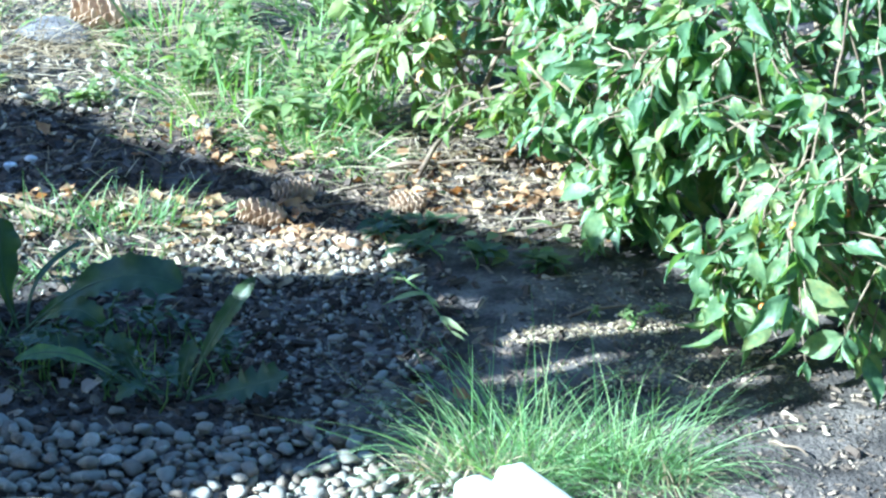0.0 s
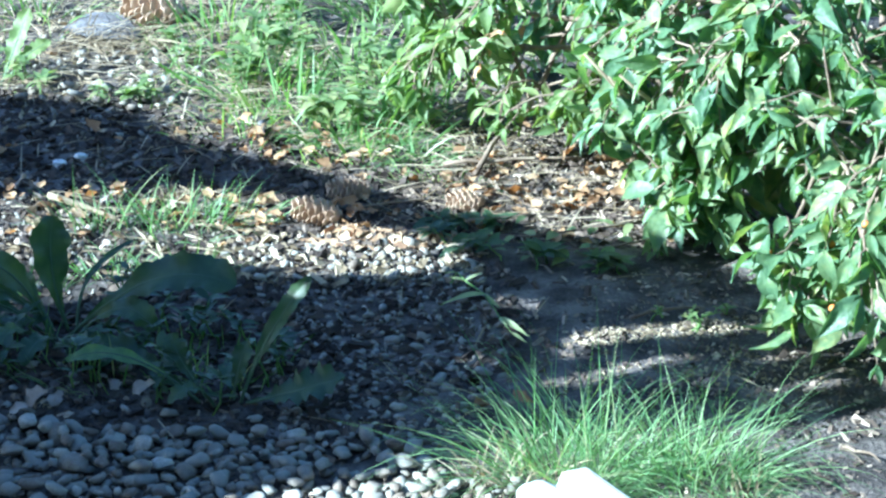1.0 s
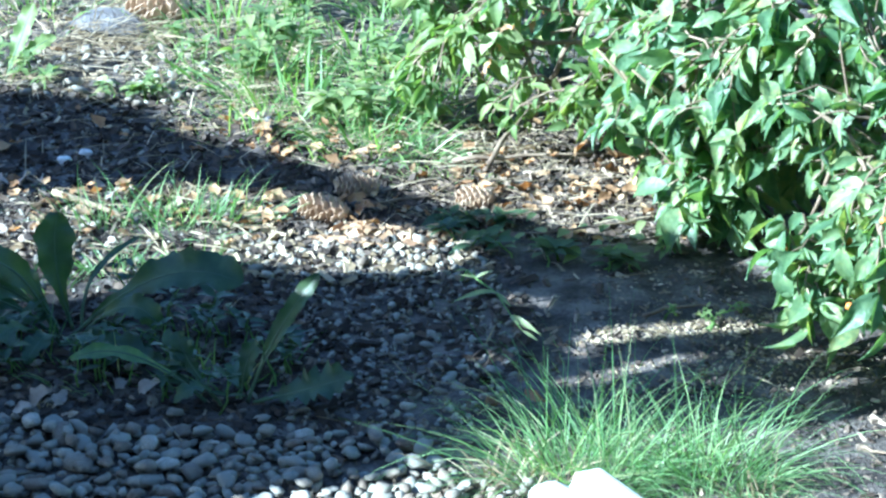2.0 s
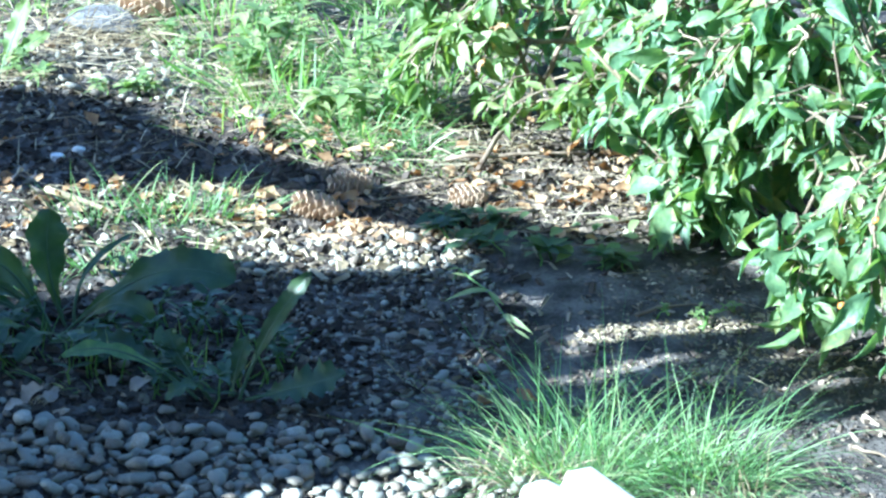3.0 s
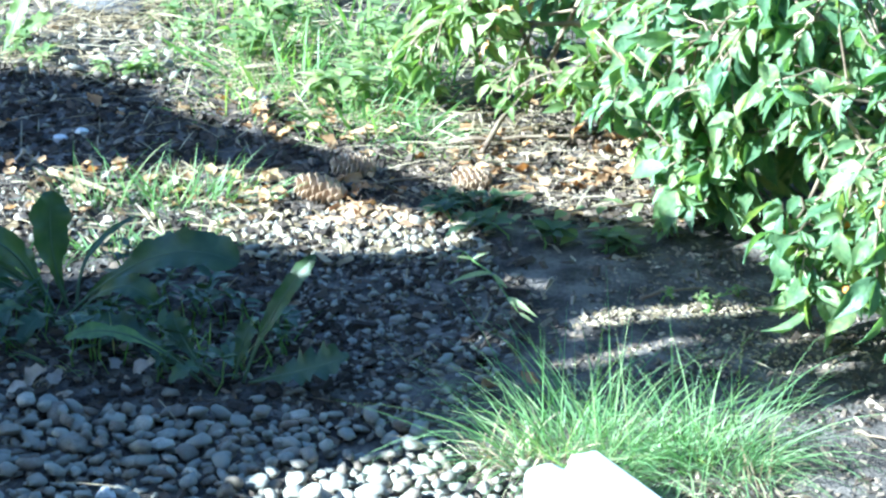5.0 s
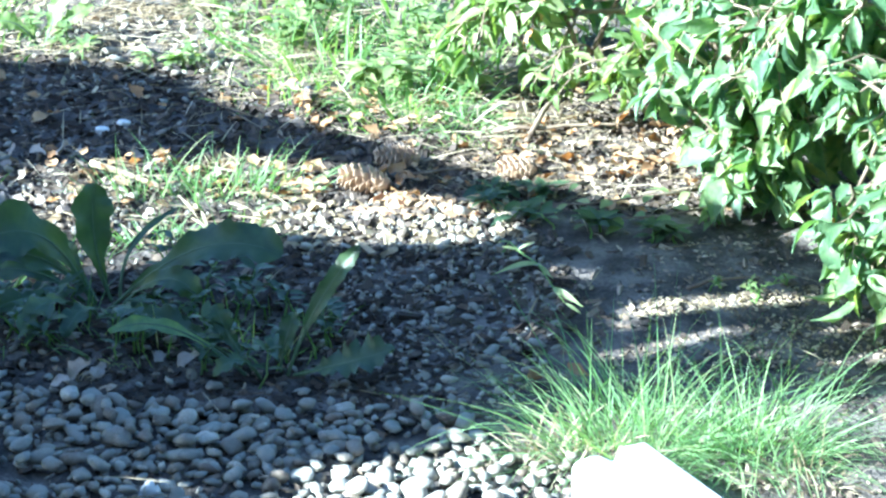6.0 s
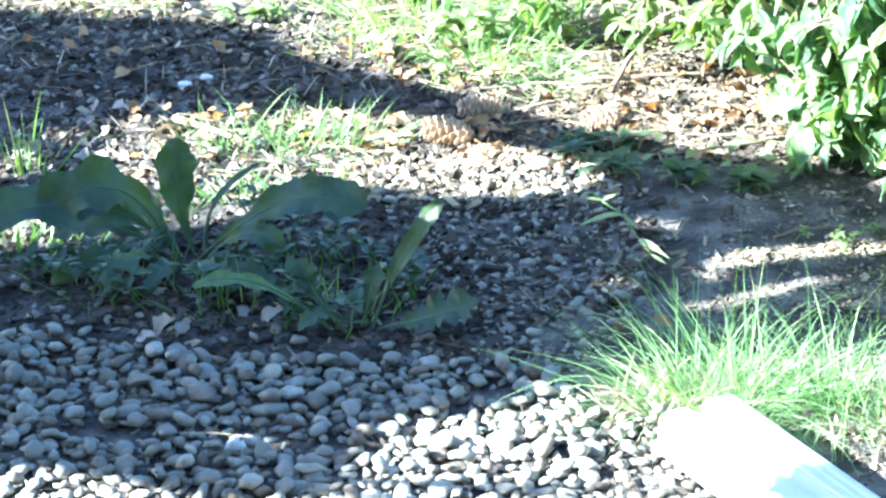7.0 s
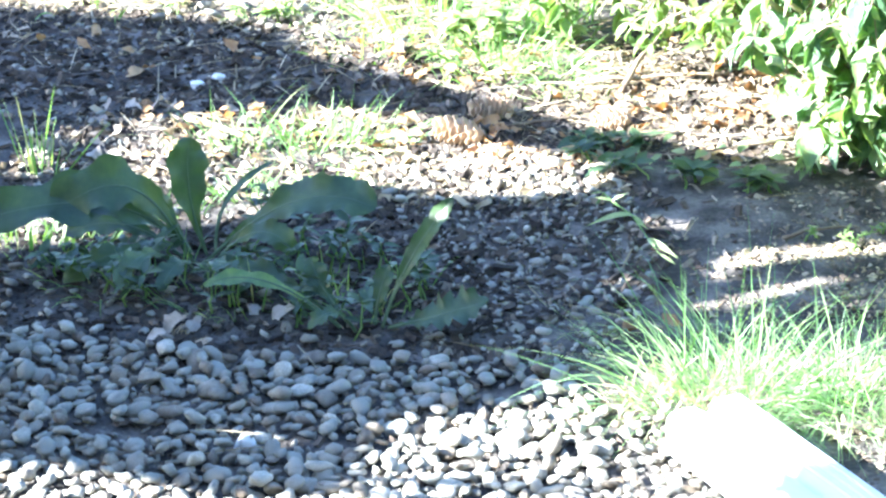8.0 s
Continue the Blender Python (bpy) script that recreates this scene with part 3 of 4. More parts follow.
tuft("grass_clump", "low grass and clover below the rosette", (-0.76, 3.10), 170, (0.16, 0.06), 0.05, 0.005, M_GRASS, (0, 0), 1.0, 1.0)
for x, y, c, h in ((-0.25, 4.0, 150, 0.13), (-0.12, 3.85, 170, 0.12), (-0.33, 4.15, 150, 0.14), (-0.15, 4.25, 170, 0.16), (-0.03, 4.05, 130, 0.13), (-0.4, 4.4, 150, 0.16), (-0.05, 4.5, 150, 0.18), (-0.2, 4.7, 160, 0.18), (-0.75, 4.55, 60, 0.15), (-0.95, 4.35, 60, 0.13), (-0.85, 4.15, 50, 0.08), (-0.33, 3.86, 80, 0.08), (0.1, 4.35, 100, 0.15)):
    tuft("grass_clump", "loose sunlit green grass among weeds", (x, y), int(c * 0.6), (0.12, 0.10), h, 0.006, M_GRASS, (0.1, -0.1), 1.1, 1.5)


# ---------- low weeds ----------
WEED_LEAF = {}
for green in (M_WEED, M_DOCK):
    WEED_LEAF[green] = []
    for k in range(5):
        s = Soup()
        s.add(*leaf_shape(1, rng.uniform(0.36, 0.48), 0.25, rng.uniform(0.1, 0.5), 5))
        me = s.mesh("leaf")
        me.materials.append(green)
        WEED_LEAF[green].append(me)


def weed(at, stems, tall, size, green=None):
    """Upright stems with pairs of narrow pointed leaves."""
    w = base("weed", "low green weed with pointed leaves among the grass", "weed", (at[0], at[1], height(*at)), "weeds")
    for _ in range(stems):
        a = rng.uniform(0, 6.28)
        tip = np.array((0.5 * tall * math.cos(a) * rng.random(), 0.5 * tall * math.sin(a) * rng.random(), tall * rng.uniform(0.6, 1.0)))
        line = arc((rng.normal(0, 0.02), rng.normal(0, 0.02), -0.003), tip, 0.01, 5, 0.003)
        st = Soup()
        st.add(*tube(line, np.linspace(0.0018, 0.0008, 6), 5))
        link("stem", st.mesh("stem"), M_GRASS, w)
        for k in (2, 3, 4, 5):
            for side in (0, 1, 2)[:2 if k < 5 else 3]:
                b = a + k * 1.6 + side * 3.14 + rng.normal(0, 0.4)
                n = size * rng.uniform(0.6, 1.1)
                link("leaf", WEED_LEAF[green or M_WEED][int(rng.integers(5))], M_WEED, w, m=matrix_of(line[k], (math.cos(b), math.sin(b), rng.uniform(0.0, 0.7)), (rng.normal(0, 0.2), rng.normal(0, 0.2), 1), n))


for k in range(30):
    x, y = rng.uniform(-0.42, 0.12), rng.uniform(3.85, 4.75)
    if y > 3.88 + max(0, -x - 0.2) * 1.2:
        weed((x, y), int(rng.integers(3, 6)), rng.uniform(0.05, 0.13), rng.uniform(0.026, 0.044))
for x, y, n in ((-0.40, 2.98, 0.07), (-0.33, 3.02, 0.08), (-0.45, 2.93, 0.06), (-0.22, 2.95, 0.06), (-0.60, 2.97, 0.06), (-0.38, 3.1, 0.07), (-0.66, 3.03, 0.05), (-0.27, 3.06, 0.06), (-0.45, 3.18, 0.07), (-0.36, 2.88, 0.05)):
    weed((x, y), 2, n, 0.024, M_DOCK)
for x, y in ((-0.42, 2.93), (-0.3, 2.98), (-0.55, 3.0)):
    tuft("grass_clump", "thin shaded grass round the rosette", (x, y), 24, (0.10, 0.07), 0.08, 0.0024, M_GRASS, (0, 0), 0.9, 1.0)
# matted low grass and straw along the edge of the sun
for x, y, c, h, reach in ((-0.30, 3.95, 260, 0.07, (0.15, 0.12)), (-0.12, 3.80, 260, 0.07, (0.14, 0.10)), (-0.20, 4.15, 240, 0.09, (0.2, 0.14)), (-0.42, 4.15, 160, 0.08, (0.14, 0.14)), (-0.02, 3.68, 120, 0.05, (0.1, 0.06)), (-0.45, 4.5, 160, 0.1, (0.18, 0.18)), (-0.8, 4.45, 110, 0.1, (0.2, 0.2))):
    tuft("grass_clump", "matted low green and straw-coloured grass", (x, y), c, reach, h, 0.0035, M_GRASS, (0.25, -0.2), 1.6, 2.2, 0.5)
for x, y, c in ((0.10, 2.65, 90), (0.05, 2.68, 50), (0.36, 2.60, 60)):
    tuft("dry_grass", "bleached dead blades at the foot of the tuft", (x, y), c, (0.05, 0.03), 0.10, 0.0028, M_STRAW, (-0.1, -0.1), 1.6, 2.0, 0.5)
tuft("dry_grass", "small bleached heap of dead grass", (-0.41, 3.575), 230, (0.055, 0.028), 0.06, 0.0022, M_STRAW, (0.2, 0), 1.5, 2.2, 0.6)
for x, y, c in ((-0.14, 3.86, 110), (-0.05, 3.78, 90), (-0.08, 3.95, 90), (-0.18, 4.02, 70)):
    tuft("grass_clump", "arching blue-green grass beside the mulch", (x, y), c, (0.06, 0.05), 0.11, 0.0032, M_TUFT, (0.2, -0.15), 1.5, 2.2, 0.5)
tuft("dry_grass", "small wisp of pale dead roots on the soil", (-0.514, 2.855), 36, (0.03, 0.015), 0.05, 0.0025, M_STRAW, (0.1, 0), 1.8, 2.0, 0.6)
# low leafy growth in the shade at the shrub's edge
EDGE = [(-0.06, 3.36), (-0.04, 3.50), (0.3, 3.50), (0.42, 3.32), (0.2, 3.26)]
count = 9
while count:
    x, y = rng.uniform(-0.05, 0.45), rng.uniform(3.2, 3.6)
    if inside(x, y, EDGE):
        count -= 1
        weed((x, y), 2, rng.uniform(0.012, 0.028), rng.uniform(0.024, 0.042), M_DOCK)



def sprig(points, count, size, material):
    """A thin leafy stem that lies along the ground."""
    o = np.array((*points[0][:2], 0.0))
    g = base("fallen_sprig", "grey-green leafy sprig trailing over shaded soil", "sprig", o, "fallen sprigs")
    line = [np.array((x, y, height(x, y) + z)) - o for x, y, z in points]
    st = Soup()
    st.add(*tube(line, np.linspace(0.0022, 0.001, len(line)), 6))
    link("stem", st.mesh("stem"), M_BARK, g)
    for k in range(count):
        u = (k + 0.7) / count * (len(line) - 1)
        a = min(int(u), len(line) - 2)
        at = line[a] + (line[a + 1] - line[a]) * (u - a)
        way = unit(line[a + 1] - line[a])
        across = np.cross(way, (0, 0, 1)) * (1 if k % 2 else -1)
        link("leaf", WEED_LEAF[material][k % 5], material, g, m=matrix_of(at, way * 0.6 + across * 0.8 + np.array((0, 0, rng.uniform(-0.1, 0.3))), (rng.normal(0, 0.3), rng.normal(-0.3, 0.3), 1), size * rng.uniform(0.7, 1.2)))


for x, y, n, tall in ((-0.80, 4.17, 4, 0.06), (-0.74, 4.13, 3, 0.05), (-0.86, 4.22, 4, 0.07), (-0.69, 4.09, 3, 0.04), (-0.54, 4.02, 3, 0.035), (-0.50, 4.05, 3, 0.04), (-0.59, 4.04, 2, 0.03), (-0.50, 4.30, 3, 0.05), (-0.46, 4.22, 3, 0.05)):
    weed((x, y), n, tall, 0.026)
sprig([(0.30, 3.43, 0.03), (0.22, 3.41, 0.028), (0.13, 3.39, 0.02), (0.03, 3.41, 0.012)], 9, 0.036, M_WEED)
sprig([(0.33, 3.37, 0.03), (0.24, 3.35, 0.022), (0.14, 3.34, 0.014)], 6, 0.040, M_WEED)
sprig([(0.14, 3.46, 0.03), (0.06, 3.45, 0.024), (-0.02, 3.47, 0.014)], 7, 0.034, M_DOCK)
for x, y in ((0.305, 3.115), (0.395, 3.125), (0.34, 3.118)):
    weed((x, y), 2, 0.022, 0.012)

# ---------- rosette plants with broad leaves ----------
def rosette_leaf(parent, root, bend, tip, width, face, teeth=0.0, name="leaf", material=None):
    """A broad leaf on a pale rib, through root, bend and tip, with a wavy or toothed edge."""
    root, bend, tip = (np.array(p, float) for p in (root, bend, tip))
    mid = 2 * bend - 0.5 * (root + tip)
    steps = 40
    s, rib, path = Soup(), Soup(), []
    vs, fs = [], []
    ph = rng.uniform(0, 6)
    for k in range(steps + 1):
        u = k / steps
        p = (1 - u) ** 2 * root + 2 * u * (1 - u) * mid + u * u * tip
        d = unit(2 * (1 - u) * (mid - root) + 2 * u * (tip - mid))
        across = unit(np.cross(d, face))
        up = np.cross(across, d)
        w = width / 2 * (0.10 + 0.9 * min(1, max(0, (u - 0.12) / 0.45)) ** 1.3) * max(0.02, 1 - max(0, (u - 0.72) / 0.28) ** 2.2) ** 0.5
        w *= 1 + 2.2 * teeth * (((k * 0.23 + ph) % 1) - 0.6) + 0.10 * math.sin(k * 0.5 + ph)
        lift = 0.25 * w
        wave = 0.12 * width * math.sin(k * 0.62 + ph) * min(1, u * 2)
        vs += [p - across * w + up * (lift + wave), p - across * w * 0.5 + up * lift * 0.3, p, p + across * w * 0.5 + up * lift * 0.3, p + across * w + up * (lift - wave)]
        path.append(p - up * 0.0006)
    for k in range(steps):
        for j in range(4):
            a = 5 * k + j
            fs.append((a, a + 1, a + 6, a + 5))
    s.add(vs, fs)
    rib.add(*tube(path, np.linspace(0.0026, 0.0006, steps + 1), 6))
    lf = link(name, s.mesh(name), material or M_DOCK, parent)
    link("rib", rib.mesh("rib"), M_RIB, lf, "pale leaf rib")
    return lf


A = base("rosette_plant", "shaded broad-leaved weed with large upright green leaves", "weed", (-0.52, 3.08, 0))
B = base("rosette_plant", "shaded rosette weed with long toothed green leaves", "weed", (-0.29, 2.87, 0))


def on(parent, *pts):
    o = np.array(parent.location)
    return [np.array(p) - o for p in pts]


for root, bend, tip, w, face, teeth in (
        ((-0.53, 3.08, 0), (-0.63, 3.04, 0.095), (-0.80, 3.00, 0.086), 0.076, (0.1, -0.5, 0.9), 0.05),
        ((-0.53, 3.07, 0), (-0.60, 3.05, 0.115), (-0.70, 3.02, 0.085), 0.070, (0.1, -0.7, 0.7), 0.05),
        ((-0.51, 3.09, 0), (-0.53, 3.10, 0.09), (-0.527, 3.12, 0.158), 0.052, (0.2, -0.95, 0.2), 0.05),
        ((-0.50, 3.10, 0), (-0.485, 3.14, 0.06), (-0.43, 3.20, 0.090), 0.011, (-0.5, -0.8, 0.4), 0.05),
        ((-0.51, 3.06, 0), (-0.385, 3.05, 0.095), (-0.275, 3.03, 0.094), 0.064, (0.15, -0.5, 0.85), 0.10),
        ((-0.50, 3.05, 0), (-0.43, 3.02, 0.065), (-0.38, 3.00, 0.042), 0.036, (-0.2, -0.5, 0.85), 0.12),
        ((-0.54, 3.06, 0), (-0.61, 3.02, 0.035), (-0.68, 2.97, 0.014), 0.036, (0.1, -0.4, 0.9), 0.1),
        ((-0.54, 3.08, 0), (-0.62, 3.09, 0.045), (-0.70, 3.09, 0.03), 0.038, (0.0, -0.5, 0.8), 0.1),
        ((-0.52, 3.04, 0), (-0.53, 2.99, 0.035), (-0.55, 2.94, 0.018), 0.030, (0.0, -0.4, 0.9), 0.1),
        ((-0.50, 3.05, 0), (-0.47, 3.0, 0.035), (-0.45, 2.95, 0.02), 0.028, (0.0, -0.4, 0.9), 0.12),
        ((-0.53, 3.09, 0), (-0.57, 3.13, 0.05), (-0.60, 3.16, 0.06), 0.030, (0.0, -0.7, 0.7), 0.08),
        ((-0.53, 3.05, 0), (-0.57, 2.98, 0.05), (-0.60, 2.92, 0.035), 0.030, (0.1, -0.3, 0.9), 0.1)):
    rosette_leaf(A, *on(A, root, bend, tip), w, face, teeth)
for root, bend, tip, w, face, teeth in (
        ((-0.258, 2.87, 0), (-0.220, 2.88, 0.090), (-0.166, 2.90, 0.165), 0.024, (-0.45, -0.85, 0.3), 0.10),
        ((-0.250, 2.87, 0), (-0.19, 2.85, 0.026), (-0.122, 2.84, 0.052), 0.050, (0.0, -0.5, 0.9), 0.30),
        ((-0.30, 2.88, 0), (-0.335, 2.90, 0.045), (-0.35, 2.92, 0.075), 0.028, (0.0, -0.8, 0.5), 0.2),
        ((-0.268, 2.88, 0), (-0.262, 2.89, 0.035), (-0.25, 2.91, 0.07), 0.026, (-0.3, -0.8, 0.5), 0.15),
        ((-0.29, 2.86, 0), (-0.315, 2.84, 0.035), (-0.345, 2.82, 0.022), 0.022, (0.1, -0.3, 0.9), 0.2),
        ((-0.32, 2.90, 0), (-0.40, 2.94, 0.035), (-0.47, 2.97, 0.04), 0.034, (0.0, -0.5, 0.9), 0.2)):
    rosette_leaf(B, *on(B, root, bend, tip), w, face, teeth)
rosette_leaf(B, *on(B, (-0.31, 2.87, 0), (-0.40, 2.865, 0.066), (-0.478, 2.86, 0.062)), 0.020, (0.0, -0.6, 0.8), 0.05, material=M_LEAF)
C = base("rosette_plant", "tall pale green leafy weed in full sun", "weed", (-0.775, 4.135, 0))
for root, bend, tip, w, teeth in (((-0.775, 4.13, 0), (-0.755, 4.16, 0.055), (-0.730, 4.20, 0.12), 0.035, 0.15), ((-0.77, 4.14, 0), (-0.735, 4.15, 0.045), (-0.69, 4.17, 0.07), 0.028, 0.2), ((-0.78, 4.14, 0), (-0.82, 4.13, 0.05), (-0.87, 4.12, 0.05), 0.03, 0.2)):
    rosette_leaf(C, *on(C, root, bend, tip), w, (-0.3, -0.8, 0.5), teeth, material=M_YOUNG)

# spent leaves at the foot of the rosette
for x, y, n, t in ((-0.53, 2.84, 0.035, 0.2), (-0.50, 2.835, 0.028, 1.0), (-0.545, 2.825, 0.03, -0.4), (-0.40, 2.88, 0.034, 0.1), (-0.425, 2.885, 0.026, 1.4)):
    ob = link("fallen_leaf", BLEACHED[int(n * 900) % 5], M_DRYPALE, m=matrix_of((x, y, height(x, y) + 0.012), (math.cos(t), math.sin(t), 0.3), (0.3, -0.4, 1), n))
    tagged(ob, "shrivelled pale brown leaf by the rosette", "leaf", "fallen leaves")

# thin spray with pale leaves
spray = base("seedling", "thin seedling stem with pale narrow drooping leaves", "weed", (0.01, 3.26, 0))
s = Soup()
line = [np.array(p) - (0.01, 3.26, 0) for p in ((0.01, 3.26, -0.003), (0.022, 3.21, 0.04), (0.032, 3.147, 0.055), (0.059, 3.094, 0.057), (0.078, 3.03, 0.052), (0.092, 2.99, 0.048))]
s.add(*tube(line, (0.0016, 0.0015, 0.0013, 0.0011, 0.0009, 0.0006), 6))
link("stem", s.mesh("stem"), M_GRASS, spray)
for k, along, n, droop in ((1, (-0.6, -0.4, 0.3), 0.022, 0.3), (2, (-0.7, -0.3, 0.4), 0.024, 0.2), (2, (0.6, -0.1, 0.5), 0.026, 0.3), (3, (-0.9, -0.35, 0.35), 0.050, 0.75), (3, (0.45, -0.8, -0.1), 0.034, 0.2), (4, (0.1, -0.6, 0.1), 0.026, 0.4), (4, (0.55, -0.8, 0.05), 0.046, 0.5), (5, (0.7, -0.5, -0.2), 0.024, 0.3)):
    v, f = leaf_shape(n, n * 0.18, 0.4, droop, 7)
    s = Soup()
    s.add(turned(v, line[k], along, (-0.5, -0.5, 0.8)), f)
    link("leaf", s.mesh("leaf"), M_PALE, spray)

# ---------- white spout ----------
SP_WAY = np.array((0.515, -0.857))
spout = base("downspout", "white ribbed gutter spout lying on the gravel", "downspout", (0.133, 2.558, 0))


def spout_ring(scale, back):
    """The outline of the tube: a box with ribs pressed along its faces."""
    w, h, out = 0.052 * scale, 0.029 * scale, []
    for k in range(96):
        a = 2 * math.pi * k / 96
        c, s_ = math.cos(a), math.sin(a)
        r = (abs(c) ** 7 + abs(s_) ** 7) ** (-1 / 7)
        x, z = c * r, s_ * r
        dent = 1 - 0.05 * (0.5 + 0.5 * math.cos(x * 9.5)) * (abs(z) > 0.9) - 0.04 * (0.5 + 0.5 * math.cos(z * 7)) * (abs(x) > 0.9)
        dent -= 0.22 * math.exp(-((x + 0.12) / 0.16) ** 2) * (z > 0.5)
        out.append((x * w * min(1, dent + 0.05), back - 0.012 * math.exp(-((x + 0.12) / 0.25) ** 2) * (back == 0), z * h * dent + 0.033))
    return out


s = Soup()
rings = [spout_ring(1.0, b) for b in (0, -0.02, -0.4, -1.2, -2.2)] + [spout_ring(0.95, b) for b in (-2.2, -0.4, 0)]
fs = [(i * 96 + k, i * 96 + (k + 1) % 96, (i + 1) % 8 * 96 + (k + 1) % 96, (i + 1) % 8 * 96 + k) for i in range(8) for k in range(96)]
s.add([p for r in rings for p in r], fs)
link("tube", s.mesh("tube"), M_WHITE, spout)
for x in (0.012, 0.024, 0.036):
    s = Soup()
    s.add(*tube([(x, b, 0.0600) for b in (-0.004, -0.01, -0.8, -1.6, -2.2)], (0.0008, 0.003, 0.003, 0.003, 0.003), 10))
    link("rib", s.mesh("rib"), M_WHITE, spout)
spout.rotation_euler = (0, 0, math.atan2(SP_WAY[0], -SP_WAY[1]))

# ---------- shrub ----------
rng = np.random.default_rng(77)
LOBES = [((0.77, 3.14, 0.34), (0.40, 0.42, 0.29)), ((0.52, 3.55, 0.32), (0.36, 0.34, 0.25)), ((0.16, 3.96, 0.28), (0.28, 0.22, 0.17)),
         ((0.80, 4.00, 0.60), (0.90, 0.60, 0.55)), ((0.62, 2.87, 0.215), (0.16, 0.17, 0.13)), ((0.365, 3.43, 0.235), (0.17, 0.16, 0.105)), ((0.48, 2.99, 0.16), (0.08, 0.09, 0.07)), ((0.0, 3.92, 0.12), (0.11, 0.11, 0.08)), ((0.15, 3.76, 0.13), (0.10, 0.09, 0.06)), ((0.37, 3.38, 0.105), (0.075, 0.07, 0.05)), ((0.28, 4.16, 0.10), (0.17, 0.08, 0.09)), ((0.42, 3.35, 0.27), (0.13, 0.10, 0.09))]
shrub = base("shrub", "leafy green shrub with drooping glossy oval leaves and arching stems", "shrub", (0.8, 3.9, 0))
O = np.array((0.8, 3.9, 0))
stems, leaves, near_leaves = [], Soup(), []
ROOTS = [np.array((0.8 + rng.normal(0, 0.14), 3.9 + rng.normal(0, 0.12), 0)) for _ in range(12)] + [np.array((0.22, 4.02, 0)), np.array((0.3, 3.95, 0)), np.array((0.5, 3.75, 0))]


def in_opening(p):
    """The dark opening between the shrub's low left part and its main body."""
    u = p[1] - 3.8
    return u < 0.25 and ((p[0] - 0.130 - 0.03 * u) / 0.075) ** 2 + ((p[2] - 0.150 + 0.33 * u) / 0.065) ** 2 < 1


stem_pts = []
for k, root in enumerate(ROOTS):
    c, r = LOBES[k % len(LOBES)]
    for _ in range(3):
        d = unit(rng.normal(0, 1, 3))
        end = np.array(c) + np.array(r) * d * 0.75
        end[2] = max(end[2], 0.1)
        line = arc(root - (0, 0, 0.02), end, 0.12, 9, 0.006)
        stems.append((line, np.linspace(0.0070, 0.0022, 10)))
        stem_pts += line[2:]
for a, b in (((0.06, 3.90, 0.28), (0.16, 3.98, -0.01)), ((0.25, 3.95, 0.25), (0.13, 3.95, -0.01))):
    stems.append((arc(a, b, 0.01, 9, 0.002), np.linspace(0.0032, 0.0055, 10)))
stem_pts = np.array(stem_pts)
DEAD = [[np.array(p) for p in q] for q in (((0.200, 3.36, 0.315), (0.245, 3.37, 0.265), (0.300, 3.40, 0.215), (0.40, 3.52, 0.11), (0.50, 3.64, -0.01)), ((0.235, 3.35, 0.285), (0.262, 3.37, 0.245), (0.285, 3.40, 0.205), (0.38, 3.53, 0.10), (0.46, 3.66, -0.01)), ((0.250, 3.34, 0.29), (0.285, 3.36, 0.255), (0.33, 3.39, 0.215), (0.43, 3.52, 0.10), (0.52, 3.63, -0.01)))]
SPRAYS = []
for c, r in LOBES:
    for _ in range(12 + int(60 * r[0] * r[1] / 0.2)):
        SPRAYS.append(np.array(c) + np.array(r) * unit(rng.normal(0, 1, 3)) * rng.uniform(0.8, 1.02))
SPRAYS = np.array(SPRAYS)
twigs = Soup()
for k in range(1380):
    while True:
        c, r = LOBES[int(rng.choice(12, p=(0.27, 0.20, 0.11, 0.15, 0.04, 0.06, 0.015, 0.03, 0.025, 0.04, 0.03, 0.03)))]
        d = unit(rng.normal(0, 1, 3))
        end = np.array(c) + np.array(r) * d * rng.uniform(0.72, 1.03)
        # twigs gather in sprays, with gaps between
        if rng.random() < 0.86:
            near = SPRAYS[np.argmin(((SPRAYS - end) ** 2).sum(1))]
            end = near + (end - near) * 0.40
        if end[2] > 0.05 and (d[1] < 0.5 or d[0] < -0.3) and not in_opening(end):
            break
    near = stem_pts[np.argsort(((stem_pts - end) ** 2).sum(1))[int(rng.integers(0, 4))]]
    way = unit(end - near)
    n = min(0.22, np.linalg.norm(end - near))
    start = end - way * n
    line = arc(start, end - (0, 0, 0.02), 0.02, 6, 0.004)
    twigs.add(*tube(line, np.linspace(0.0022, 0.0010, 7), 5))
    outward = unit(end - np.array(c))
    for j in range(1, 7):
        for side in ((-1, 1) if j == 6 else (1,)):
            flip = side * (1 if j % 2 else -1)
            across = unit(np.cross(way, (0, 0, 1)))
            along = unit(way * 0.5 + across * flip * 0.8 + np.array((0, 0, -0.75)) + rng.normal(0, 0.48, 3))
            up = unit(outward * 0.6 + np.array((-0.2, -0.25, 0.75)) + rng.normal(0, 0.6, 3))
            n = (0.020 + 0.062 * rng.beta(1.2, 2.4)) * (0.8 if c[0] < 0.2 else 1)
            near_leaves.append((line[j], along, up, n, c[0] < 0.2))
near_leaves.sort(key=lambda q: 0.75 * q[0][1] + 0.4 * abs(q[0][0] - 0.45) - 0.3 * q[0][2])


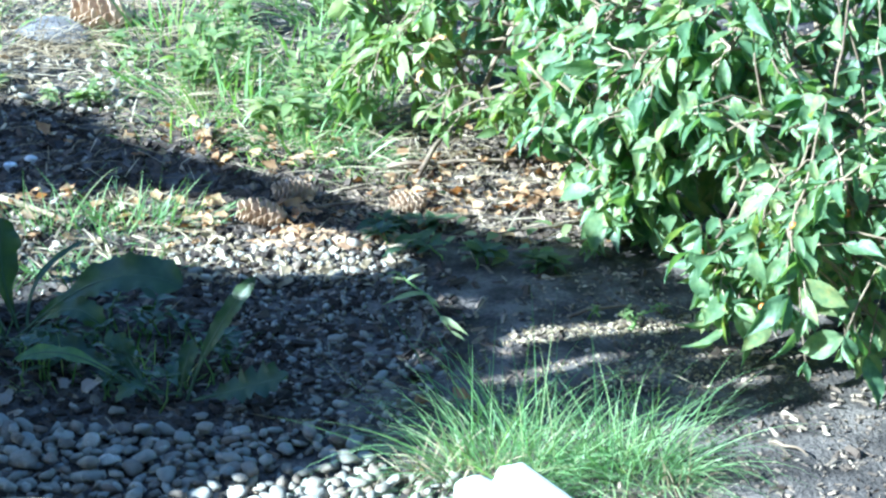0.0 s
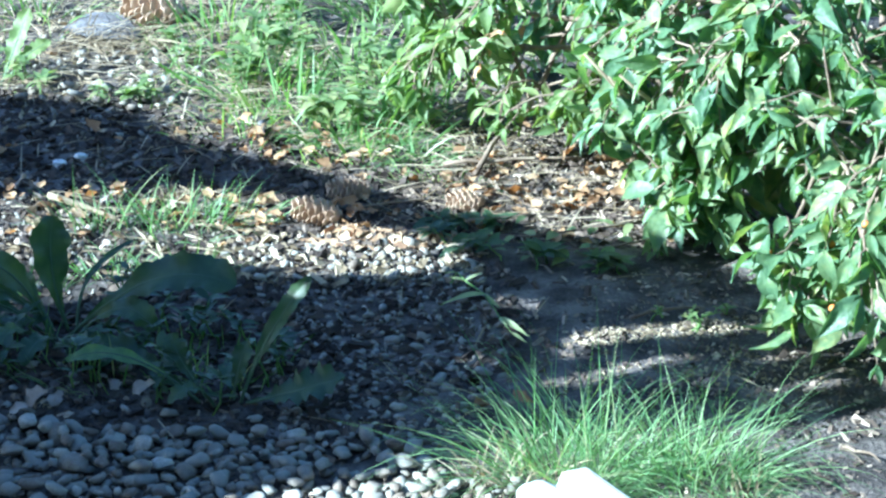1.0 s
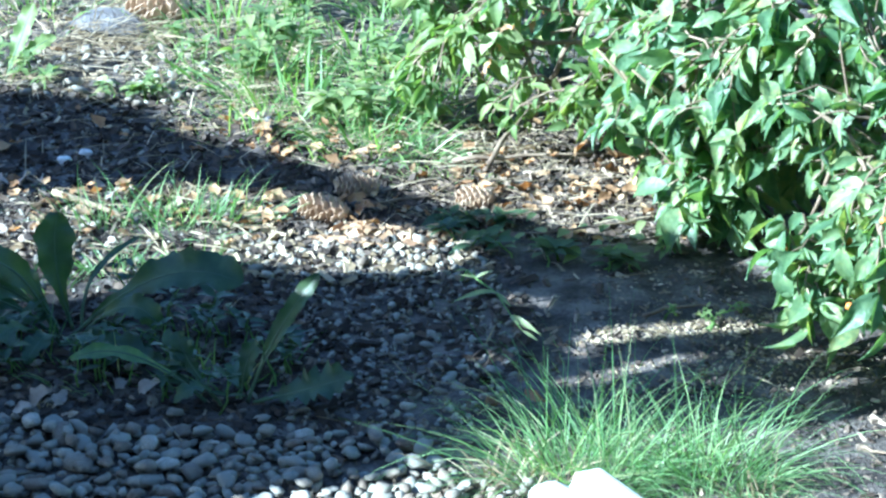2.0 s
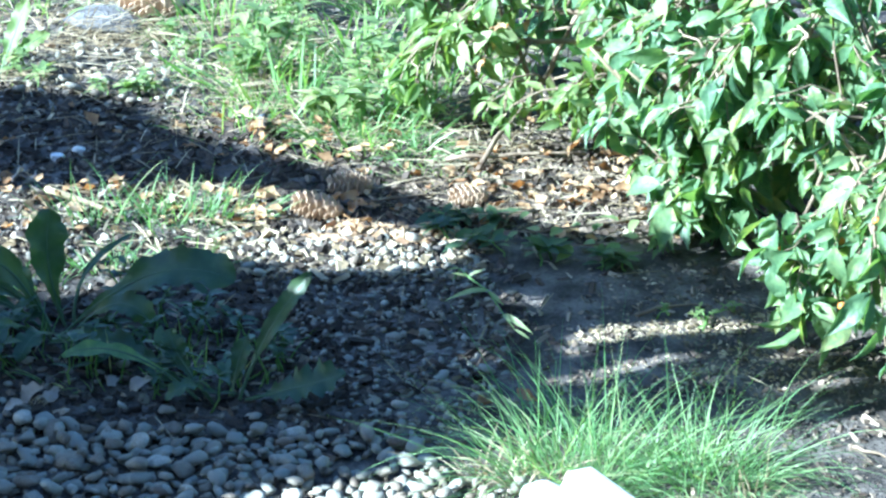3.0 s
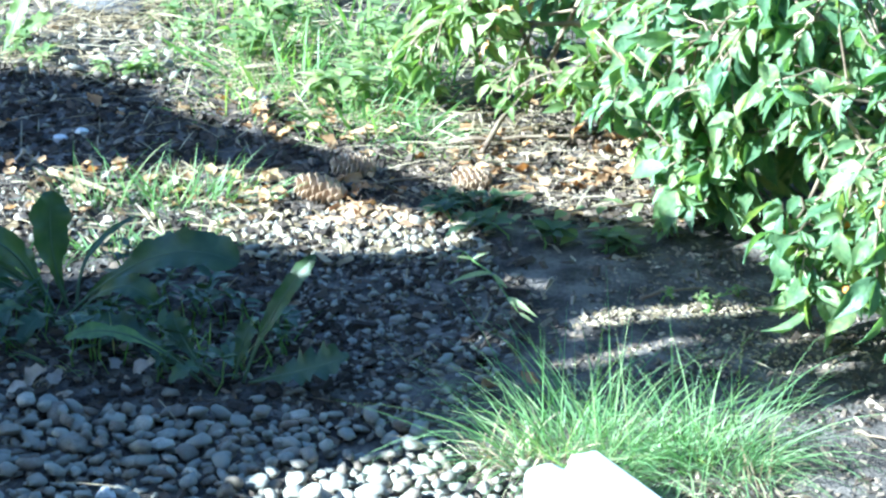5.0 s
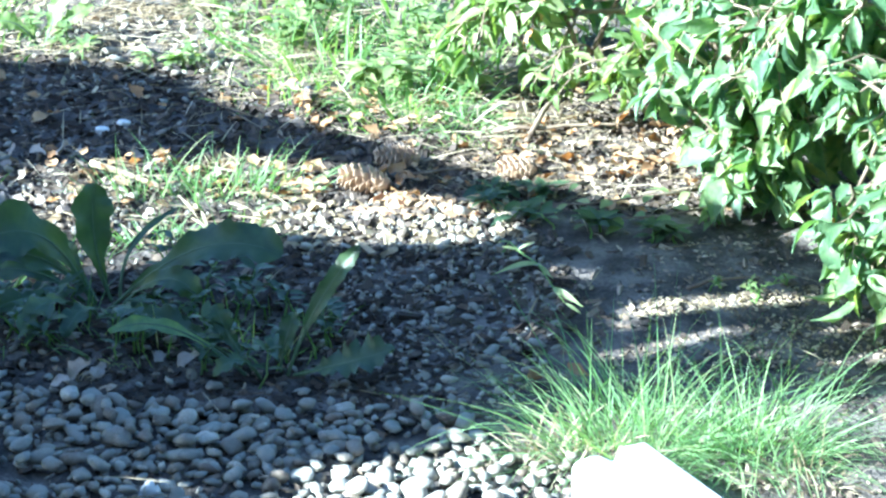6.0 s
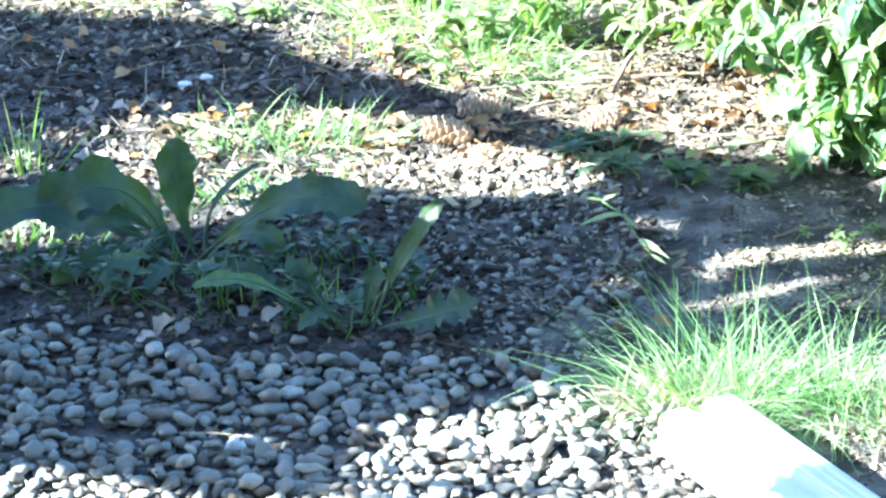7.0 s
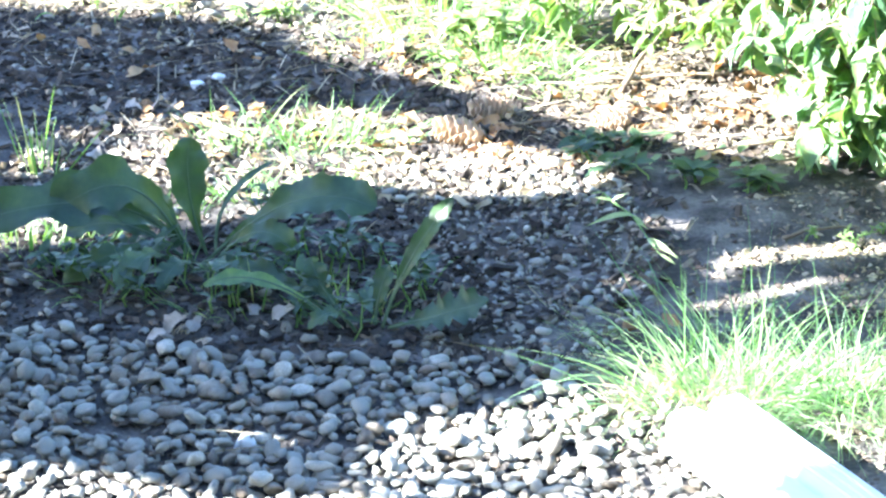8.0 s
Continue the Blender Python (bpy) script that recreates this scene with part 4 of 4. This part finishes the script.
def quilted_leaf(width, fold, curl, wavy, steps, cols):
    """A broad oval leaf with a drawn-out tip, hollowed midrib and raised fields between its side veins."""
    vs, fs = [], []
    for k in range(steps + 1):
        u = k / steps
        w = width / 2 * (math.sin(math.pi * u ** 0.86) ** (0.95 + 1.0 * max(0, u - 0.5)) if 0 < u < 1 else 0.02)
        for j in range(-cols, cols + 1):
            q = j / cols
            z = -curl * u * u + fold * abs(q) * w + 0.011 * math.cos(6.283 * (5.5 * u - 2.2 * abs(q) * width)) * abs(q) ** 0.5 * (u < 0.95)
            z += wavy * math.sin(6.5 * u + 3 * q) * abs(q)
            vs.append((q * w + 0.03 * math.sin(4 * u + 20 * wavy), u, z))
    c = 2 * cols + 1
    for k in range(steps):
        for j in range(c - 1):
            a = k * c + j
            fs.append((a, a + 1, a + c + 1, a + c))
    return np.array(vs), fs


LEAF, PLAIN = [], []
for k in range(12):
    form = (rng.uniform(0.30, 0.50), rng.uniform(0.1, 0.8), rng.uniform(-0.1, 0.6), rng.uniform(0.0, 0.07))
    v, f = quilted_leaf(*form, 14, 2)
    s = Soup()
    s.add(v, f)
    me = s.mesh("leaf")
    me.materials.append(M_LEAF_ONE)
    LEAF.append((me, v, f))
    PLAIN.append(quilted_leaf(*form, 8, 1))
young = Soup()
for k, (at, along, up, n, fresh) in enumerate(near_leaves):
    me, v, f = LEAF[k % 12]
    if fresh:
        young.add(turned(v * n, at - O, along, up), f)
    elif k < 300:
        link("leaf", me, M_LEAF_ONE, shrub, m=matrix_of(at - O, along, up, n))
    else:
        v, f = (v, f) if k < 3500 else PLAIN[k % 12]
        leaves.add(turned(v * n, at - O, along, up), f)
WAN = []
for k in range(3):
    v, f = quilted_leaf(0.46 + 0.05 * k, 0.3, 0.15 * k, 0.04, 14, 2)
    s = Soup()
    s.add(v, f)
    WAN.append(s.mesh("leaf"))
for k in range(17):
    at = np.array((0.075, 3.82, 0.190)) + rng.normal(0, 1, 3) * (0.03, 0.03, 0.03)
    way, wan = unit((rng.normal(0, 0.6), -0.2, -0.8 + rng.normal(0, 0.3))), k % 4 > 0
    link("leaf", WAN[k % 3] if wan else DRY[k % 6], M_PALE, shrub, "pale washed-out leaf" if wan else "dry brown leaf", m=matrix_of(at - O, way, (-0.7, -0.5, 0.5), rng.uniform(0.03, 0.05) if wan else rng.uniform(0.018, 0.028)))
for line, r in stems:
    s = Soup()
    s.add(*tube([p - O for p in line], r, 7))
    link("stem", s.mesh("stem"), M_BARK, shrub)
for line in DEAD:
    s = Soup()
    s.add(*tube([p - O for p in line], (0.0016, 0.0032, 0.004, 0.0045, 0.005), 7))
    link("stem", s.mesh("stem"), M_STRAW, shrub, "bare bleached dead stem")
tw = link("fine_branching", twigs.mesh("fine_branching"), M_BARK, shrub)
tagged(tw, kind="stuff").data.transform(Matrix.Translation(-Vector(O)))
tagged(link("leaves", leaves.mesh("leaves"), M_LEAF, shrub), "glossy green leaves", kind="stuff")
tagged(link("young_leaves", young.mesh("young_leaves"), M_YOUNG, shrub), "yellow-green young leaves", kind="stuff")
for k in range(9):
    at, along, up, n, fresh = near_leaves[60 + 130 * k]
    bm = bmesh.new()
    bmesh.ops.create_icosphere(bm, subdivisions=2, radius=0.0055)
    me = bpy.data.meshes.new("berry")
    bm.to_mesh(me); bm.free(); me.shade_smooth()
    link("berry", me, M_BERRY, shrub, "small orange-red berry", m=Matrix.Translation(at - O + up * 0.006))

# ---------- unseen young tree, added beside the bed to cast its shade -----
# Ground outlines of shade and sun; crown leaves are laid back from them.
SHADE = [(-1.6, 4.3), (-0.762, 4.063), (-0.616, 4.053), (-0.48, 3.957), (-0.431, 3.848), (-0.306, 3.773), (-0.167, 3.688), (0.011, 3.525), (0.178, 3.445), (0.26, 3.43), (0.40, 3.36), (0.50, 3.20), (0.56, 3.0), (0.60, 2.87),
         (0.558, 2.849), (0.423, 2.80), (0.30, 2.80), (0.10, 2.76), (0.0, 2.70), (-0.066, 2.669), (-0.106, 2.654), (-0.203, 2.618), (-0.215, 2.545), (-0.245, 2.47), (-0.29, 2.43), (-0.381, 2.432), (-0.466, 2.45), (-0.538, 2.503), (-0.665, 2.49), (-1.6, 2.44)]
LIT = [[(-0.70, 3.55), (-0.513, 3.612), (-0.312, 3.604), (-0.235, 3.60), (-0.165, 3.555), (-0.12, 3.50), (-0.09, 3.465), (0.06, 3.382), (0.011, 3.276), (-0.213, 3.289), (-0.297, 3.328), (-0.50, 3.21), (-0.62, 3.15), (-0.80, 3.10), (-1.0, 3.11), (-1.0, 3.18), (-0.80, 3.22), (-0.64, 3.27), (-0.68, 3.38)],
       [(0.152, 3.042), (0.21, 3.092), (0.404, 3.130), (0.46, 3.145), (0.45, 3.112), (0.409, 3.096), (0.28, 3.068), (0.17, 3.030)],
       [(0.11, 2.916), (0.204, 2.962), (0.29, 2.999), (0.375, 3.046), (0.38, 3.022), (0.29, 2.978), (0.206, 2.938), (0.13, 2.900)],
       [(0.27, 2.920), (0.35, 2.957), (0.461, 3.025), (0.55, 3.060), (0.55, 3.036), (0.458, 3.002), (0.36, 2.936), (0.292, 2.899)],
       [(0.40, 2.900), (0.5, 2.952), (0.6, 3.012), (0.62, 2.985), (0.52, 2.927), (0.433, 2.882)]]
# Shade outline on the spout, filled by an added leaf cluster.
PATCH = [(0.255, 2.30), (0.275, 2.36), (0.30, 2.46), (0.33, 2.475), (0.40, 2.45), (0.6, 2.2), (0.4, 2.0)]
# crown holes cut where sun flecks belong; the last imitates sky sheen on a leaf
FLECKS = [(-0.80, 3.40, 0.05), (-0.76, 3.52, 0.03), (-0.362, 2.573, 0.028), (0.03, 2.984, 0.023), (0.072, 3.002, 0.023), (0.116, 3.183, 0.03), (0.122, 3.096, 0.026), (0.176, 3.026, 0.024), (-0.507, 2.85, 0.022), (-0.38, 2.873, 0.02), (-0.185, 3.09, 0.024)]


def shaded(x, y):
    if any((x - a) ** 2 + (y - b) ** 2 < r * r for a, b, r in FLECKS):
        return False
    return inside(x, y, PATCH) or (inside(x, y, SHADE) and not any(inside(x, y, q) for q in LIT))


tree = base("tree", "unseen young tree added to cast shade on the bed", "tree", (-2.9, 1.6, 0))
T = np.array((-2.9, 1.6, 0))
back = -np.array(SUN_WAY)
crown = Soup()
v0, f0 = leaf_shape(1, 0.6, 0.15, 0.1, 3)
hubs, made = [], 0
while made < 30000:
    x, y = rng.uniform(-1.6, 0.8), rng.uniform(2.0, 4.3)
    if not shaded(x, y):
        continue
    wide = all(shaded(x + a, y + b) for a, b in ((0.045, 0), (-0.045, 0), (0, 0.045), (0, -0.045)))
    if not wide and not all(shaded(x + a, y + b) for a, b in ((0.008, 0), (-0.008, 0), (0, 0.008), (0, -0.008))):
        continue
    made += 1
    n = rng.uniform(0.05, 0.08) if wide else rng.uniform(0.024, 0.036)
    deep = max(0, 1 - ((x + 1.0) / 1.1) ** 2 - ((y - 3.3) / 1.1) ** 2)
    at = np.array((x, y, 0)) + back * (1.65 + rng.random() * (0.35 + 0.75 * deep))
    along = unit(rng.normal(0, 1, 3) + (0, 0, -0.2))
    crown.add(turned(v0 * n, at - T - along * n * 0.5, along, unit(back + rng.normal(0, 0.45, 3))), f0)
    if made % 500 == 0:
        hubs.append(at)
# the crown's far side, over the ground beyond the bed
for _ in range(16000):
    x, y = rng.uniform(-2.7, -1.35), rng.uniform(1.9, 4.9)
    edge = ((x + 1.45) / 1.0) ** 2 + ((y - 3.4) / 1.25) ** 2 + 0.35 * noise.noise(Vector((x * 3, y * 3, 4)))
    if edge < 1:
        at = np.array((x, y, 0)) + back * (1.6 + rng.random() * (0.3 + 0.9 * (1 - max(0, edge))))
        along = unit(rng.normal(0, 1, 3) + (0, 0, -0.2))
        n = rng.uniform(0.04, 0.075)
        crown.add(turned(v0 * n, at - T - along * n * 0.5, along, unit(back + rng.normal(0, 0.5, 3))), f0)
# Fine leaves packed in to shape the sun strips on the soil.
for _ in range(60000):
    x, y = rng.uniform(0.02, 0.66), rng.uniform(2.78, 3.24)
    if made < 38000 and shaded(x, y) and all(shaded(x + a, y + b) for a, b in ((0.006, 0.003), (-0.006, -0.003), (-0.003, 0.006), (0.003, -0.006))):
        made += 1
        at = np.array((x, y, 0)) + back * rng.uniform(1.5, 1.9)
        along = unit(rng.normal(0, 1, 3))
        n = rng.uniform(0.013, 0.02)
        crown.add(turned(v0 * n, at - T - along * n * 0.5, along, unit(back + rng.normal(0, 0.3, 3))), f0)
s = Soup()
top = np.array((-2.5, 1.9, 1.1))
s.add(*tube([p - T for p in arc(T - (0, 0, 0.05), top, 0.0, 7, 0.015)], np.linspace(0.05, 0.03, 8), 10))
link("trunk", s.mesh("trunk"), M_BARK, tree)
hubs.append(np.array((0.36, 2.3, 0)) + back * 1.9)
for h in hubs:
    s = Soup()
    s.add(*tube([p - T for p in arc(top - (0, 0, rng.uniform(0, 0.3)), h, 0.06, 6, 0.02)], np.linspace(0.010, 0.002, 7), 6))
    link("limb", s.mesh("limb"), M_BARK, tree)
tagged(link("crown", crown.mesh("crown"), M_LEAF, tree), "small green leaves laid out to cast the bed's shade outlines", kind="stuff")

# ---------- more dead growth and low green between the things ----------
def lying(name, label, area, count, lo, hi, wide, rise, material):
    """Stalks lying criss-cross over an area."""
    xa, xb = min(p[0] for p in area), max(p[0] for p in area)
    ya, yb = min(p[1] for p in area), max(p[1] for p in area)
    s = Soup()
    while count:
        x, y = rng.uniform(xa, xb), rng.uniform(ya, yb)
        if inside(x, y, area):
            count -= 1
            t = rng.normal(0.2, 0.8) + (math.pi if rng.random() < 0.5 else 0)
            s.add(*blade((x, y, height(x, y) + rng.uniform(0.002, rise)), (math.cos(t), math.sin(t), rng.uniform(-0.05, 0.25)), rng.uniform(lo, hi), wide * rng.uniform(0.4, 1.2), 0.35, (-math.sin(t), math.cos(t), 0.3), 4))
    return tagged(link(name, s.mesh(name), material), label, "straw", kind="stuff")


lying("straw", "thick mat of bleached dead grass in the sun", [(-1.2, 4.08), (-1.2, 4.8), (-0.25, 4.8), (-0.25, 4.05), (-0.45, 4.02)], 1700, 0.03, 0.13, 0.003, 0.03, M_STRAW)
lying("straw", "dead grass lying between green blades", [(-0.45, 3.95), (-0.35, 4.4), (0.05, 4.1), (0.05, 3.72), (-0.15, 3.72)], 600, 0.03, 0.10, 0.003, 0.035, M_STRAW)
lying("straw", "dead stalks and leaf shreds round the grass clump", [(-0.66, 3.36), (-0.62, 3.62), (-0.33, 3.6), (-0.28, 3.4), (-0.45, 3.28)], 100, 0.02, 0.08, 0.005, 0.03, M_STRAW)
lying("straw", "dead grass fallen over the edge of the flat stone", [(-0.72, 4.30), (-0.70, 4.40), (-0.50, 4.36), (-0.48, 4.28)], 150, 0.04, 0.13, 0.003, 0.04, M_STRAW)
lying("straw", "dead stalks on the ground below the shrub", MULCH, 120, 0.03, 0.10, 0.003, 0.025, M_STRAW)
for x, y, c, h in ((-0.52, 3.47, 20, 0.14), (-0.40, 3.44, 26, 0.14), (-0.33, 3.49, 24, 0.13), (-0.47, 3.30, 60, 0.08), (-0.38, 3.30, 60, 0.07), (-0.58, 3.24, 50, 0.07), (-0.68, 3.18, 60, 0.06)):
    tuft("grass_clump", "stiff upright blue-green blades among straw", (x, y), c, (0.07, 0.04), h, 0.0026, M_TUFT, (0.1, 0), 1.3, 0.7, 0.4)
for x, y in ((-0.47, 2.90), (-0.36, 2.93), (-0.26, 2.90), (-0.58, 2.93), (-0.66, 2.98), (-0.44, 3.03), (-0.32, 3.07), (-0.56, 3.04), (-0.22, 2.99), (-0.50, 2.97), (-0.42, 3.10), (-0.72, 3.02), (-0.61, 3.07), (-0.30, 2.86)):
    weed((x, y), 2, rng.uniform(0.035, 0.07), rng.uniform(0.022, 0.034), M_DOCK)
for x, y in ((-0.48, 2.94), (-0.36, 2.97), (-0.62, 2.99), (-0.28, 2.93)):
    tuft("grass_clump", "shaded low grass under the rosette leaves", (x, y), 26, (0.09, 0.05), 0.06, 0.0028, M_GRASS, (0, 0), 1.2, 1.4, 0.4)

# leaves on top of the litter, in the sun below the shrub and beside the cone
for (xa, xb, ya, yb), count in (((0.0, 0.34, 3.50, 3.80), 60), ((-0.38, -0.06, 3.70, 3.92), 26), ((-0.32, -0.08, 3.40, 3.54), 18), ((-0.68, -0.50, 3.38, 3.60), 16), ((-1.0, -0.5, 3.65, 4.0), 5)):
    for k in range(count):
        x, y, t = rng.uniform(xa, xb), rng.uniform(ya, yb), rng.uniform(0, 6.28)
        ob = link("fallen_leaf", DRY[k % 6], M_DRYLEAF_ONE, m=matrix_of((x, y, height(x, y) + rng.uniform(0.012, 0.024)), (math.cos(t), math.sin(t), rng.uniform(-0.1, 0.4)), (rng.normal(-0.2, 0.4), rng.normal(-0.2, 0.4), 1), rng.uniform(0.014, 0.034)))
        tagged(ob, "dry curled tan leaf fallen on the ground", "leaf", "fallen leaves")
